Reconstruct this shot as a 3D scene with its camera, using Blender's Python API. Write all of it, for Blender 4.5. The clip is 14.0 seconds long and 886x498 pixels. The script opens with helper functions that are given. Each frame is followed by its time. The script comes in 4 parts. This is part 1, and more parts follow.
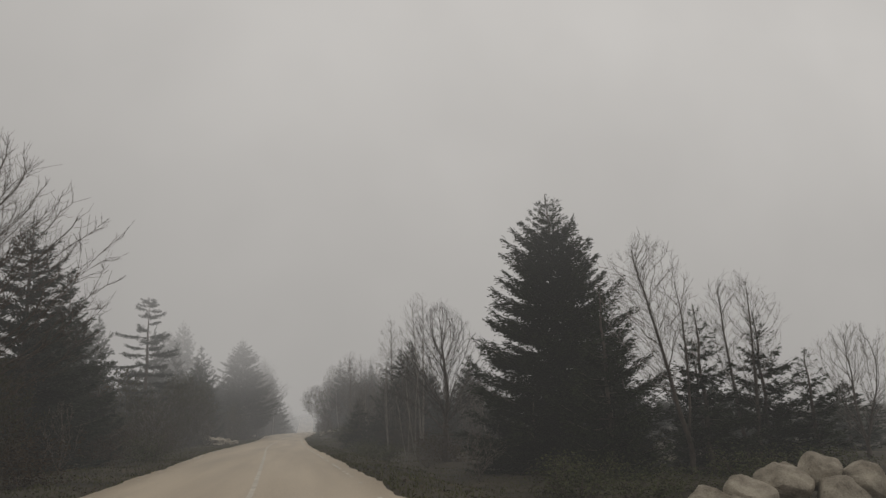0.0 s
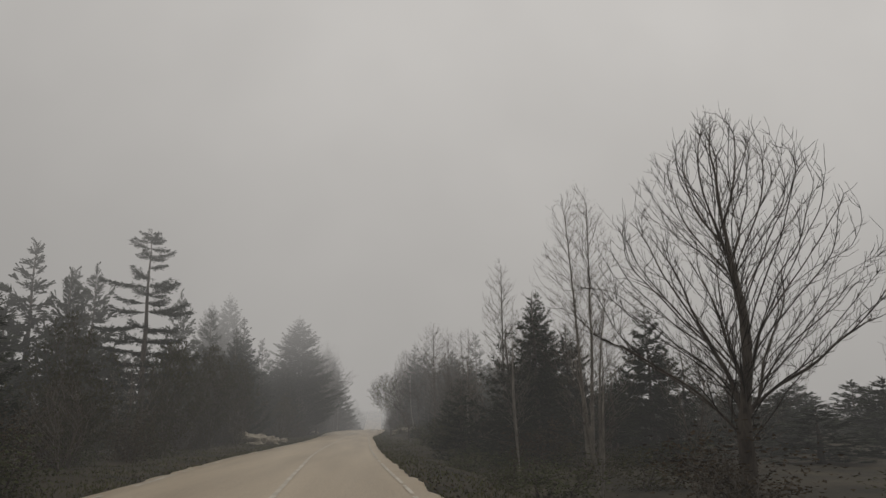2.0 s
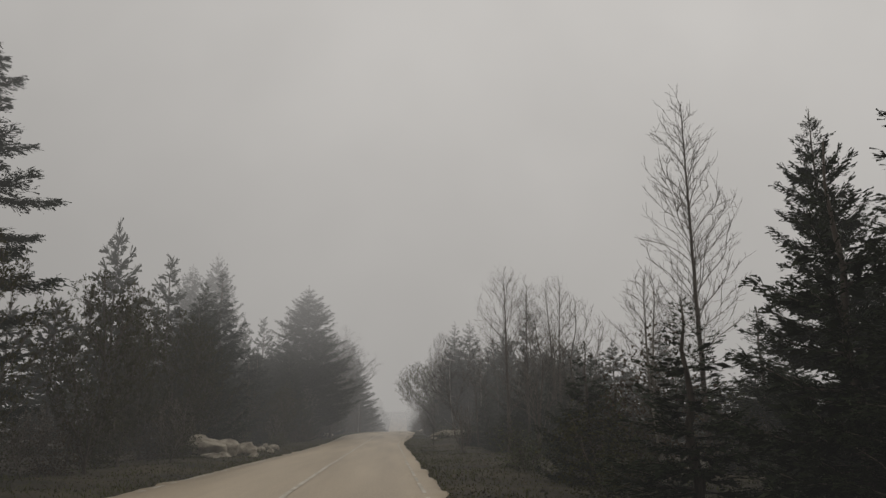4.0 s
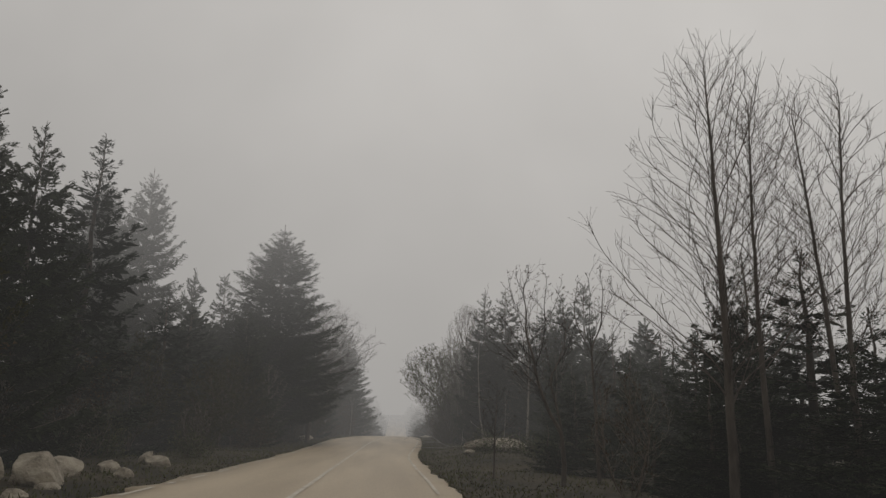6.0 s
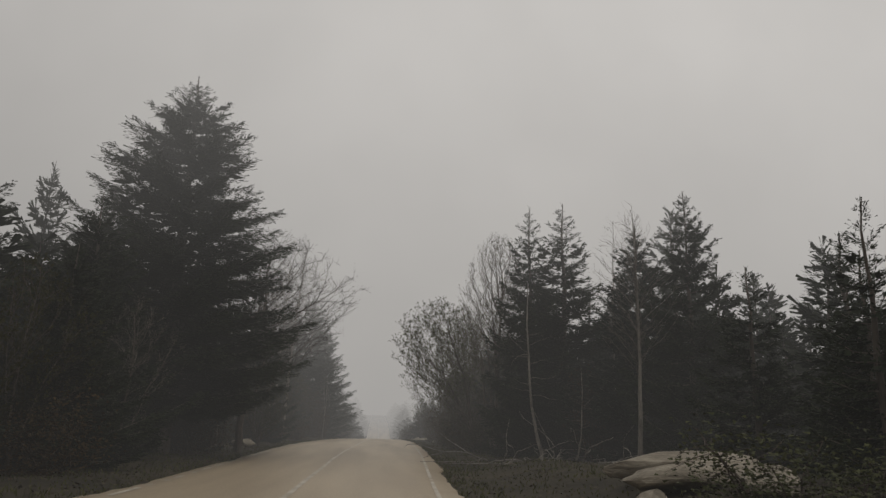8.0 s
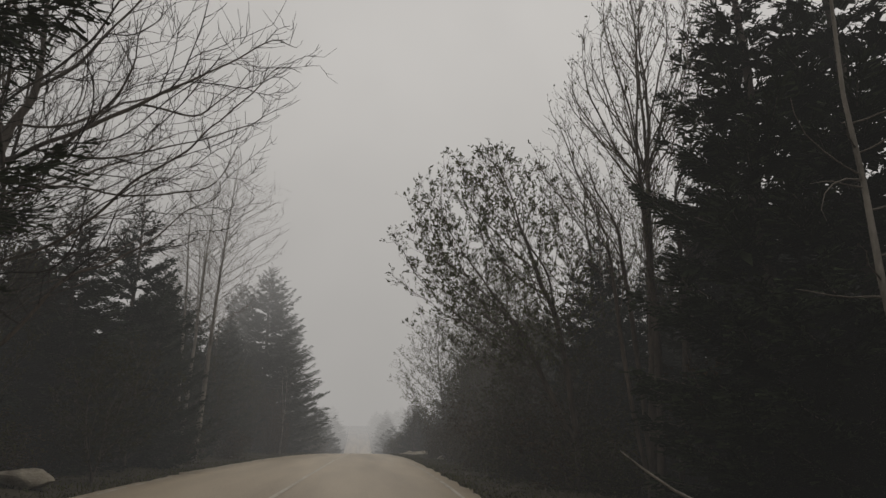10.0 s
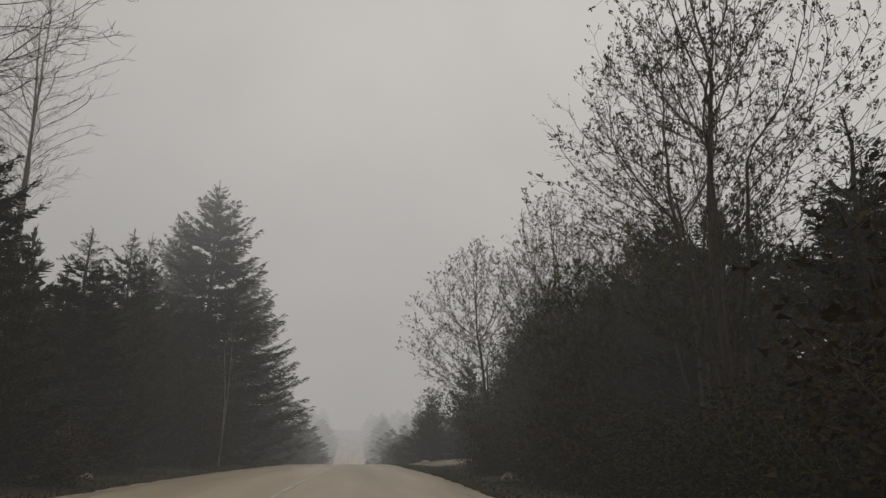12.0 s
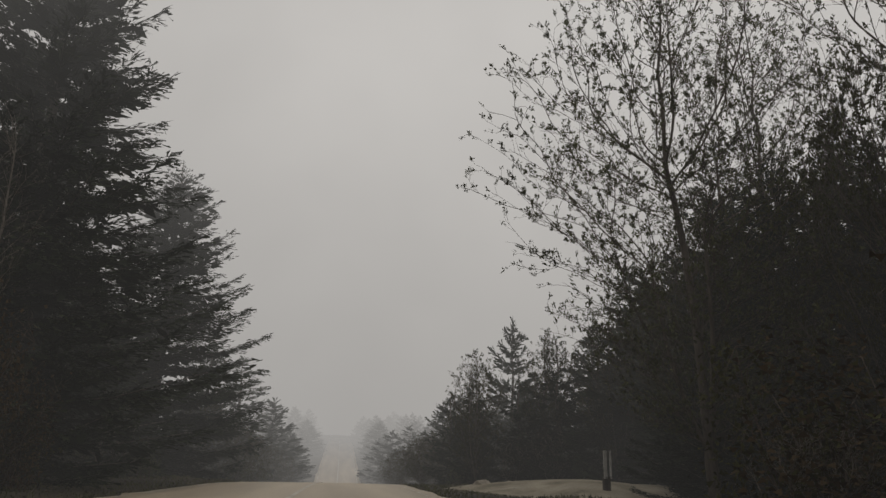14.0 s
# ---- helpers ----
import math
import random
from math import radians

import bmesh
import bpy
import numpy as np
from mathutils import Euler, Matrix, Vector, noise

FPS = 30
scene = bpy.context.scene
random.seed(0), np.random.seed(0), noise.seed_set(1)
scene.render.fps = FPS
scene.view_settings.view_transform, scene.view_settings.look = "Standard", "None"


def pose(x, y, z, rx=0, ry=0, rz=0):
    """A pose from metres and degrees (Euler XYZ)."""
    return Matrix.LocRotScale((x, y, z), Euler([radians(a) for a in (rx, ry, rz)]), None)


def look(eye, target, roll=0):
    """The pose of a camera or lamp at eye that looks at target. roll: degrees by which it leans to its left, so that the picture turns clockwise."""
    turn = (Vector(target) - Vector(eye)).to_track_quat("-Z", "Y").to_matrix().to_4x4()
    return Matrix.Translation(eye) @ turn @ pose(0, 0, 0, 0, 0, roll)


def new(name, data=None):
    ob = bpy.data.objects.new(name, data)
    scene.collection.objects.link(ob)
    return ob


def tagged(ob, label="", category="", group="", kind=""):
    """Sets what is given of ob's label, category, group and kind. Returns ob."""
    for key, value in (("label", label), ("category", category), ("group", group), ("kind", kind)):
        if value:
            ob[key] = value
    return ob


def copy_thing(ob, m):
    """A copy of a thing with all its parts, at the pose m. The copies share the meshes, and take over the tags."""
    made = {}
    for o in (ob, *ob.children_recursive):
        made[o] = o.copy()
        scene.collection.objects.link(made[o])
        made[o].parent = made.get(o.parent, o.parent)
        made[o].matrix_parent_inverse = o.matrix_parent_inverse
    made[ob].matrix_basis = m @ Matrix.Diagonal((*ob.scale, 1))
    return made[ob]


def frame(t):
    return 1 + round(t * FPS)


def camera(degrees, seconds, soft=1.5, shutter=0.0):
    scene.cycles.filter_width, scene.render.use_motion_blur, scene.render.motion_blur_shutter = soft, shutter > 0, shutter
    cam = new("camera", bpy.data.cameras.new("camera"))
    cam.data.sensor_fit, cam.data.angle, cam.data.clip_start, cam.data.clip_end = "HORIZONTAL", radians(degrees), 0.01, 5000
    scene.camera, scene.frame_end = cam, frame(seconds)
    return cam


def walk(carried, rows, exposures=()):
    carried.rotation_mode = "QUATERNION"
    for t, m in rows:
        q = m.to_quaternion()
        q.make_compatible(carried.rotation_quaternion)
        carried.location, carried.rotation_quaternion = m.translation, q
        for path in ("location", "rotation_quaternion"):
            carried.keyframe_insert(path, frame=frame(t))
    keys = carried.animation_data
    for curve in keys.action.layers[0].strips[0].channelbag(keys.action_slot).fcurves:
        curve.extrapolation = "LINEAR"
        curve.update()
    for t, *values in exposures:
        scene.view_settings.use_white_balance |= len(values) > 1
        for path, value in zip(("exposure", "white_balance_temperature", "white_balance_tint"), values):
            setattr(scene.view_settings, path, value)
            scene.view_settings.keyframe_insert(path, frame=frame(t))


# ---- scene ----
cam = camera(62.0, 14.0)
PATH = [
    (0, (1.81, -4.044, 1.647), (2.194, -2.133, 2.097), -2.7),
    (0.5, (1.901, 1.741, 1.613), (2.221, 3.663, 2.063), -2.4),
    (1, (1.915, 7.561, 1.568), (2.187, 9.491, 2.018), -2.3),
    (1.5, (1.905, 13.433, 1.534), (2.141, 15.367, 1.986), -2.1),
    (2, (1.891, 19.382, 1.543), (2.097, 21.319, 1.997), -1.4),
    (2.5, (1.825, 25.359, 1.529), (2.008, 27.298, 1.98), -1.4),
    (3, (1.694, 31.336, 1.516), (1.862, 33.278, 1.964), -1.5),
    (3.5, (1.556, 37.371, 1.516), (1.709, 39.314, 1.964), -1.2),
    (3.7, (1.504, 39.825, 1.514), (1.652, 41.768, 1.966), -1.1),
    (5.8, (0.996, 65.896, 1.307), (1.131, 67.834, 1.783), 1.1),
    (6, (0.94, 68.382, 1.3), (1.076, 70.32, 1.775), 1.3),
    (6.5, (0.805, 74.573, 1.254), (0.947, 76.509, 1.732), 1.4),
    (7, (0.706, 80.81, 1.218), (0.86, 82.748, 1.689), 1.9),
    (7.2, (0.705, 83.303, 1.21), (0.863, 85.241, 1.678), 1.9),
    (9.3, (0.965, 109.607, 1.176), (1.205, 111.524, 1.692), 0.8),
    (9.5, (1.002, 112.15, 1.176), (1.247, 114.066, 1.695), 1.0),
    (10, (1.127, 118.583, 1.174), (1.369, 120.503, 1.681), 0.4),
    (10.5, (1.283, 125.061, 1.156), (1.533, 126.981, 1.659), -0.6),
    (11, (1.447, 131.594, 1.136), (1.702, 133.512, 1.643), -0.5),
    (11.5, (1.595, 138.146, 1.114), (1.849, 140.062, 1.63), 0.2),
    (12, (1.73, 144.769, 1.102), (1.99, 146.682, 1.623), 0.2),
    (12.5, (1.86, 151.409, 1.097), (2.122, 153.318, 1.631), 0.6),
    (13, (1.942, 158.146, 1.084), (2.21, 160.053, 1.625), 0.7),
    (13.5, (2.098, 164.824, 1.064), (2.369, 166.729, 1.609), 0.8),
    (14, (2.305, 171.611, 1.042), (2.579, 173.516, 1.584), 1.3),
]
walk(cam, [(t, look(e, a, r)) for t, e, a, r in PATH])

# ---- fog, sky and sun ----
world = bpy.data.worlds.new("world")
scene.world = world
world.use_nodes = True
wt = world.node_tree
wt.nodes.clear()


def wnode(kind):
    return wt.nodes.new("ShaderNode" + kind)


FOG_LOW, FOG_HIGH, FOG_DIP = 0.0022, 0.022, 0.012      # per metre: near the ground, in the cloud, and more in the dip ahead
w_out, sky, back = wnode("OutputWorld"), wnode("TexSky"), wnode("Background")
sky.sky_type, sky.sun_disc, sky.sun_elevation, sky.sun_rotation = "NISHITA", False, radians(48), radians(150)
back.inputs["Strength"].default_value = 0.1
wt.links.new(sky.outputs[0], back.inputs["Color"])
wt.links.new(back.outputs[0], w_out.inputs["Surface"])
coord, split = wnode("TexCoord"), wnode("SeparateXYZ")
wt.links.new(coord.outputs["Object"], split.inputs[0])


def wmath(op, p, q=0.0):
    n = wnode("Math")
    n.operation = op
    for k, v in ((0, p), (1, q)):
        if isinstance(v, float):
            n.inputs[k].default_value = v
        else:
            wt.links.new(v, n.inputs[k])
    return n.outputs[0]


def ranged(value, x0, x1, y0, y1, kind="LINEAR"):
    n = wnode("MapRange")
    n.interpolation_type = kind
    for k, v in ((1, x0), (2, x1), (3, y0), (4, y1)):
        n.inputs[k].default_value = v
    wt.links.new(value, n.inputs[0])
    return n.outputs[0]


# the fog thickens upwards into the cloud; emission stands in for daylight in it
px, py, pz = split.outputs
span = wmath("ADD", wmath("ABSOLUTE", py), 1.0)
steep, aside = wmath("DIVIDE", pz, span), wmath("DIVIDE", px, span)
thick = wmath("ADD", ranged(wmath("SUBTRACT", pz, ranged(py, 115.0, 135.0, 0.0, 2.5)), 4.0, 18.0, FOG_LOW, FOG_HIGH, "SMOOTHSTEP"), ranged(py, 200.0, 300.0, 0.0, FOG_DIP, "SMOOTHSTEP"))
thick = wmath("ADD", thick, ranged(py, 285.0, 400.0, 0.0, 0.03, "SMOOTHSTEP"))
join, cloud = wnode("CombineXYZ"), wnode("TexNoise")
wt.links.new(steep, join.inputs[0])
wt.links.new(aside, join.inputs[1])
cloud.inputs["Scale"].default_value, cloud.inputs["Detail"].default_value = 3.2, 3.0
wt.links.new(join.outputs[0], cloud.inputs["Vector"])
# hand-graded emission paints fog and sky brighter upwards and towards the open slope
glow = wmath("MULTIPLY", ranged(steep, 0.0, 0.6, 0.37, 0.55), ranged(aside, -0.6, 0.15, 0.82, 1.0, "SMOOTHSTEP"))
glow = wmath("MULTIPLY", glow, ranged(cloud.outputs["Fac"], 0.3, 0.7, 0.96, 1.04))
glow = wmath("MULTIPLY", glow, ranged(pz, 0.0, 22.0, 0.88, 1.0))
amount, absorb, fog_glow, both = wnode("Math"), wnode("VolumeAbsorption"), wnode("Emission"), wnode("AddShader")
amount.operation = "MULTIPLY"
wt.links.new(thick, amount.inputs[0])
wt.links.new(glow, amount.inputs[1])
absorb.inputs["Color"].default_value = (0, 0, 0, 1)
fog_glow.inputs["Color"].default_value = (1.0, 0.965, 0.925, 1)
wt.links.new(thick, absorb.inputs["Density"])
wt.links.new(amount.outputs[0], fog_glow.inputs["Strength"])
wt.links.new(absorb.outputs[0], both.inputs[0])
wt.links.new(fog_glow.outputs[0], both.inputs[1])
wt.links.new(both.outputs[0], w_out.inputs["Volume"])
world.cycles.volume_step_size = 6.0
sun = new("sun", bpy.data.lights.new("sun", "SUN"))
sun.data.energy, sun.data.angle, sun.data.color = 1.0, radians(20), (1.0, 0.96, 0.9)
sun.matrix_world = look((0, 0, 60), (20, 35, 0))


# ---- materials ----
def material(name, dark, light, scale=3.0, rough=0.8, fine=40.0, bump=0.3, per_piece=0.0, stretch=(1, 1, 1), spec=0.3, sheer=0.0):
    """Two scales of noise between two colours, with relief; per_piece varies it from leaf to leaf."""
    m = bpy.data.materials.new(name)
    m.use_nodes = True
    nt = m.node_tree
    b = nt.nodes["Principled BSDF"]
    tc, mp = nt.nodes.new("ShaderNodeTexCoord"), nt.nodes.new("ShaderNodeMapping")
    mp.inputs["Scale"].default_value = stretch
    nt.links.new(tc.outputs["Object"], mp.inputs[0])
    big, small = nt.nodes.new("ShaderNodeTexNoise"), nt.nodes.new("ShaderNodeTexNoise")
    for n, s, d in ((big, scale, 4), (small, fine, 3)):
        n.inputs["Scale"].default_value, n.inputs["Detail"].default_value = s, d
        nt.links.new(mp.outputs[0], n.inputs["Vector"])
    mix = nt.nodes.new("ShaderNodeMath")
    mix.operation = "MULTIPLY_ADD"
    mix.inputs[1].default_value = 0.35
    nt.links.new(small.outputs["Fac"], mix.inputs[0])
    nt.links.new(big.outputs["Fac"], mix.inputs[2])
    fac = mix.outputs[0]
    if per_piece:
        geo, add = nt.nodes.new("ShaderNodeNewGeometry"), nt.nodes.new("ShaderNodeMath")
        add.operation = "MULTIPLY_ADD"
        add.inputs[1].default_value = per_piece
        nt.links.new(geo.outputs["Random Per Island"], add.inputs[0])
        nt.links.new(fac, add.inputs[2])
        fac = add.outputs[0]
    ramp = nt.nodes.new("ShaderNodeValToRGB")
    ramp.color_ramp.elements[0].position, ramp.color_ramp.elements[1].position = 0.45, 0.85 + per_piece
    ramp.color_ramp.elements[0].color, ramp.color_ramp.elements[1].color = (*dark, 1), (*light, 1)
    nt.links.new(fac, ramp.inputs[0])
    nt.links.new(ramp.outputs[0], b.inputs["Base Color"])
    b.inputs["Roughness"].default_value, b.inputs["Specular IOR Level"].default_value = rough, spec
    if bump:
        bp = nt.nodes.new("ShaderNodeBump")
        bp.inputs["Strength"].default_value, bp.inputs["Distance"].default_value = bump, 0.02
        nt.links.new(small.outputs["Fac"], bp.inputs["Height"])
        nt.links.new(bp.outputs[0], b.inputs["Normal"])
    return m


NEEDLES = material("fir_needles", (0.013, 0.018, 0.009), (0.038, 0.048, 0.024), 0.6, 0.75, 9, 0, 0.2, spec=0.12)
NEEDLES_GREY = material("grey_fir_needles", (0.013, 0.020, 0.013), (0.04, 0.05, 0.034), 0.6, 0.75, 9, 0, 0.2, spec=0.12)
DARK_TWIG = material("dark_twigs", (0.022, 0.018, 0.015), (0.06, 0.05, 0.04), 3, 0.9, 25, 0.2, spec=0.1)
BARK = material("dark_bark", (0.045, 0.036, 0.028), (0.12, 0.1, 0.08), 5, 0.9, 30, 0.6, stretch=(1, 1, 0.2))
TWIG = material("brown_twigs", (0.045, 0.034, 0.026), (0.11, 0.085, 0.066), 3, 0.85, 25, 0.2)
PALE = material("pale_bark", (0.10, 0.088, 0.072), (0.27, 0.245, 0.21), 2.5, 0.8, 22, 0.4, stretch=(1, 1, 0.4))
GREY_TWIG = material("grey_twigs", (0.08, 0.068, 0.055), (0.18, 0.158, 0.13), 3, 0.85, 25, 0.2)
OLIVE = material("olive_leaves", (0.026, 0.027, 0.008), (0.062, 0.060, 0.019), 0.8, 0.85, 9, 0, 0.12, spec=0.1)
SPRING = material("young_leaves", (0.034, 0.04, 0.015), (0.09, 0.095, 0.038), 0.8, 0.7, 9, 0, 0.25, spec=0.15)
RUSSET = material("russet_leaves", (0.033, 0.023, 0.011), (0.078, 0.053, 0.026), 0.8, 0.9, 9, 0, 0.12, spec=0.1)
GRASS = material("verge_grass", (0.03, 0.036, 0.010), (0.088, 0.088, 0.028), 0.5, 0.8, 8, 0, 0.3)
SOIL = material("forest_floor", (0.022, 0.019, 0.012), (0.07, 0.057, 0.034), 0.35, 0.95, 6, 0.8)
LITTER = material("dead_leaves", (0.03, 0.023, 0.014), (0.10, 0.078, 0.05), 1, 0.85, 9, 0, 0.4)
STONE = material("limestone", (0.17, 0.145, 0.11), (0.46, 0.41, 0.325), 1.4, 0.85, 14, 0.8)
GRAVEL = material("track_gravel", (0.16, 0.14, 0.095), (0.42, 0.37, 0.28), 0.8, 0.95, 18, 0.9)
PAINT = material("road_paint", (0.44, 0.385, 0.30), (0.70, 0.645, 0.55), 1.2, 0.6, 20, 0.3)
POST = material("weathered_post", (0.035, 0.028, 0.022), (0.09, 0.075, 0.06), 6, 0.85, 30, 0.4, stretch=(1, 1, 0.2))
PLATE = material("faded_plate", (0.35, 0.34, 0.32), (0.6, 0.59, 0.56), 6, 0.5, 30, 0.1)
ROAD = material("pale_asphalt", (0.37, 0.29, 0.19), (0.57, 0.465, 0.325), 0.35, 0.5, 26, 0.35, stretch=(1.6, 0.12, 1), spec=0.5)


# ---- the lie of the land ----
def along(*pairs):
    ys, vs = zip(*pairs)
    return lambda y: np.interp(y, ys, vs)


def smooth(a, b, x):
    t = np.clip((np.asarray(x, float) - a) / (b - a), 0, 1)
    return t * t * (3 - 2 * t)


level = along((-300, 1.0), (-10, 0.35), (37, 0.22), (68, 0.06), (83, 0.0), (110, -0.04), (130, 0.0), (145, 0.04), (192, 0.02), (204, -0.08),
              (216, -0.55), (230, -1.4), (248, -2.7), (262, -3.3), (274, -3.1), (290, -2.0), (320, 0.3), (360, 3.2), (460, 8), (900, 12))
middle = along((-300, 4.0), (-10, 1.05), (12, 0.85), (23, 0.5), (34, 0.15), (46, -0.3), (57, -0.7), (70, -0.8), (84, -0.77), (102, -0.7),
               (130, -0.5), (152, 0.1), (167, 0.45), (185, 1.25), (204, 1.9), (240, 3.0), (287, 3.9), (360, 5.0), (460, 6), (900, 12))
half_l = along((0, 4.0), (60, 3.9), (85, 3.4), (105, 3.3), (130, 4.0), (150, 4.9), (178, 4.9), (190, 4.1), (204, 3.7), (225, 3.6), (260, 3.2))
half_r = along((0, 2.8), (45, 3.1), (60, 3.3), (84, 3.3), (105, 3.1), (130, 4.4), (150, 4.8), (170, 5.0), (178, 4.8), (190, 4.0), (204, 3.7), (225, 3.6), (260, 3.2))


def soft(fn, y):
    return (fn(y - 6) + 2 * fn(y - 3) + 2 * fn(y) + 2 * fn(y + 3) + fn(y + 6)) / 8


def ripple(x, y, s=1.0):
    return 0.5 * np.sin(x * 1.3 * s + 1.7 * np.sin(y * 0.37 * s)) + 0.5 * np.sin(y * 0.9 * s + 2.1 * np.sin(x * 0.53 * s + 1))


def land(x, y):
    """Height of the ground beside the road."""
    x, y = np.asarray(x, float), np.asarray(y, float)
    c, z = soft(middle, y), soft(level, y)
    right, left = x - c - soft(half_r, y), c - soft(half_l, y) - x
    dip = 0.65 * smooth(70, 50, y)
    bank = 0.45 * smooth(94, 102, y) * smooth(125, 114, y)
    zr = -0.05 - dip * smooth(0.4, 4.0, right) + bank * smooth(0.8, 3.5, right) - 2.5 * dip * smooth(14, 60, right)
    zl = -0.05 + 0.12 * smooth(0.3, 2.0, left) + 1.2 * smooth(6, 40, left)
    side = np.where(right > 0, zr, np.where(left > 0, zl, -0.12))
    rough = smooth(0.3, 2.5, np.maximum(right, left))
    return z + side + rough * 0.09 * ripple(x, y, 1.1)


# ---- meshes ----
def mesh_of(name, verts, faces, mat, flat=True):
    me = bpy.data.meshes.new(name)
    me.from_pydata([tuple(v) for v in verts], [], [tuple(f) for f in faces])
    me.materials.append(mat)
    if not flat:
        me.polygons.foreach_set("use_smooth", [True] * len(me.polygons))
    me.update()
    return me


def quads_mesh(name, corners, mat):
    """corners: n x 4 x 3."""
    n = len(corners)
    me = bpy.data.meshes.new(name)
    me.vertices.add(4 * n)
    me.vertices.foreach_set("co", np.ascontiguousarray(corners, dtype=np.float32).ravel())
    me.loops.add(4 * n)
    me.loops.foreach_set("vertex_index", np.arange(4 * n, dtype=np.int32))
    me.polygons.add(n)
    me.polygons.foreach_set("loop_start", np.arange(0, 4 * n, 4, dtype=np.int32))
    me.materials.append(mat)
    me.update(calc_edges=True)
    me.validate()
    return me


def leaf_mesh(name, tris, quads, mat):
    """tris: n x 3 x 3, quads: m x 4 x 3."""
    n, m = len(tris), len(quads)
    me = bpy.data.meshes.new(name)
    me.vertices.add(3 * n + 4 * m)
    me.vertices.foreach_set("co", np.concatenate([tris.ravel(), quads.ravel()]).astype(np.float32))
    me.loops.add(3 * n + 4 * m)
    me.loops.foreach_set("vertex_index", np.arange(3 * n + 4 * m, dtype=np.int32))
    me.polygons.add(n + m)
    me.polygons.foreach_set("loop_start", np.concatenate([np.arange(0, 3 * n, 3), 3 * n + np.arange(0, 4 * m, 4)]).astype(np.int32))
    me.materials.append(mat)
    me.update(calc_edges=True)
    me.validate()
    return me


def part(name, me, parent, label=""):
    ob = new(name, me)
    ob.parent = parent
    return tagged(ob, label)


def blades(base, way, length, width, rng, tilt=0.6):
    """Diamond-shaped leaves or needle sprays from base along way."""
    n = len(base)
    way = way / np.maximum(np.linalg.norm(way, axis=1, keepdims=True), 1e-6)
    up = np.tile((0.0, 0.0, 1.0), (n, 1)) + rng.normal(0, tilt, (n, 3))
    side = np.cross(way, up)
    side /= np.maximum(np.linalg.norm(side, axis=1, keepdims=True), 1e-6)
    length, width = np.broadcast_to(length, n)[:, None], np.broadcast_to(width, n)[:, None]
    mid = base + way * length * 0.45
    sag = np.zeros((n, 3))
    sag[:, 2] = -0.08 * length[:, 0]
    return np.stack([base, mid + side * width / 2, base + way * length + sag, mid - side * width / 2], axis=1)


class Tubes:
    """Gathers tapered, bent tubes."""

    def __init__(self):
        self.v, self.f = [], []

    def add(self, pts, r0, r1, sides):
        k = len(self.v)
        n = len(pts)
        for i in range(n):
            p = pts[i]
            a = pts[min(i + 1, n - 1)] - pts[max(i - 1, 0)]
            a = a / (np.linalg.norm(a) + 1e-9)
            u = np.cross(a, (0.31, 0.87, 0.2) if abs(a[2]) > 0.8 else (0, 0, 1))
            u = u / (np.linalg.norm(u) + 1e-9)
            w = np.cross(a, u)
            r = r0 + (r1 - r0) * i / (n - 1)
            for j in range(sides):
                q = 2 * math.pi * j / sides
                self.v.append(p + r * (math.cos(q) * u + math.sin(q) * w))
        for i in range(n - 1):
            for j in range(sides):
                a, b = k + i * sides + j, k + i * sides + (j + 1) % sides
                self.f.append((a, b, b + sides, a + sides))
        self.f.append(tuple(k + (n - 1) * sides + j for j in range(sides)))

    def mesh(self, name, mat):
        return mesh_of(name, self.v, self.f, mat, False)


def shoots(base, way, length, width, rng, blunt):
    """Single finger-like needle shoots: blunt ones widen to their tip."""
    n = len(base)
    way = way / np.maximum(np.linalg.norm(way, axis=1, keepdims=True), 1e-6)
    side = np.cross(way, rng.normal(0, 1, (n, 3)))
    side /= np.maximum(np.linalg.norm(side, axis=1, keepdims=True), 1e-6)
    side = side * (width * rng.uniform(0.7, 1.3, n) / 2)[:, None]
    far = base + way * (length * rng.uniform(0.7, 1.25, n))[:, None]
    flip = (rng.random(n) < blunt)[:, None]
    wide_end, thin_end = np.where(flip, far, base), np.where(flip, base, far)
    return np.stack([wide_end - side, wide_end + side, thin_end], axis=1)


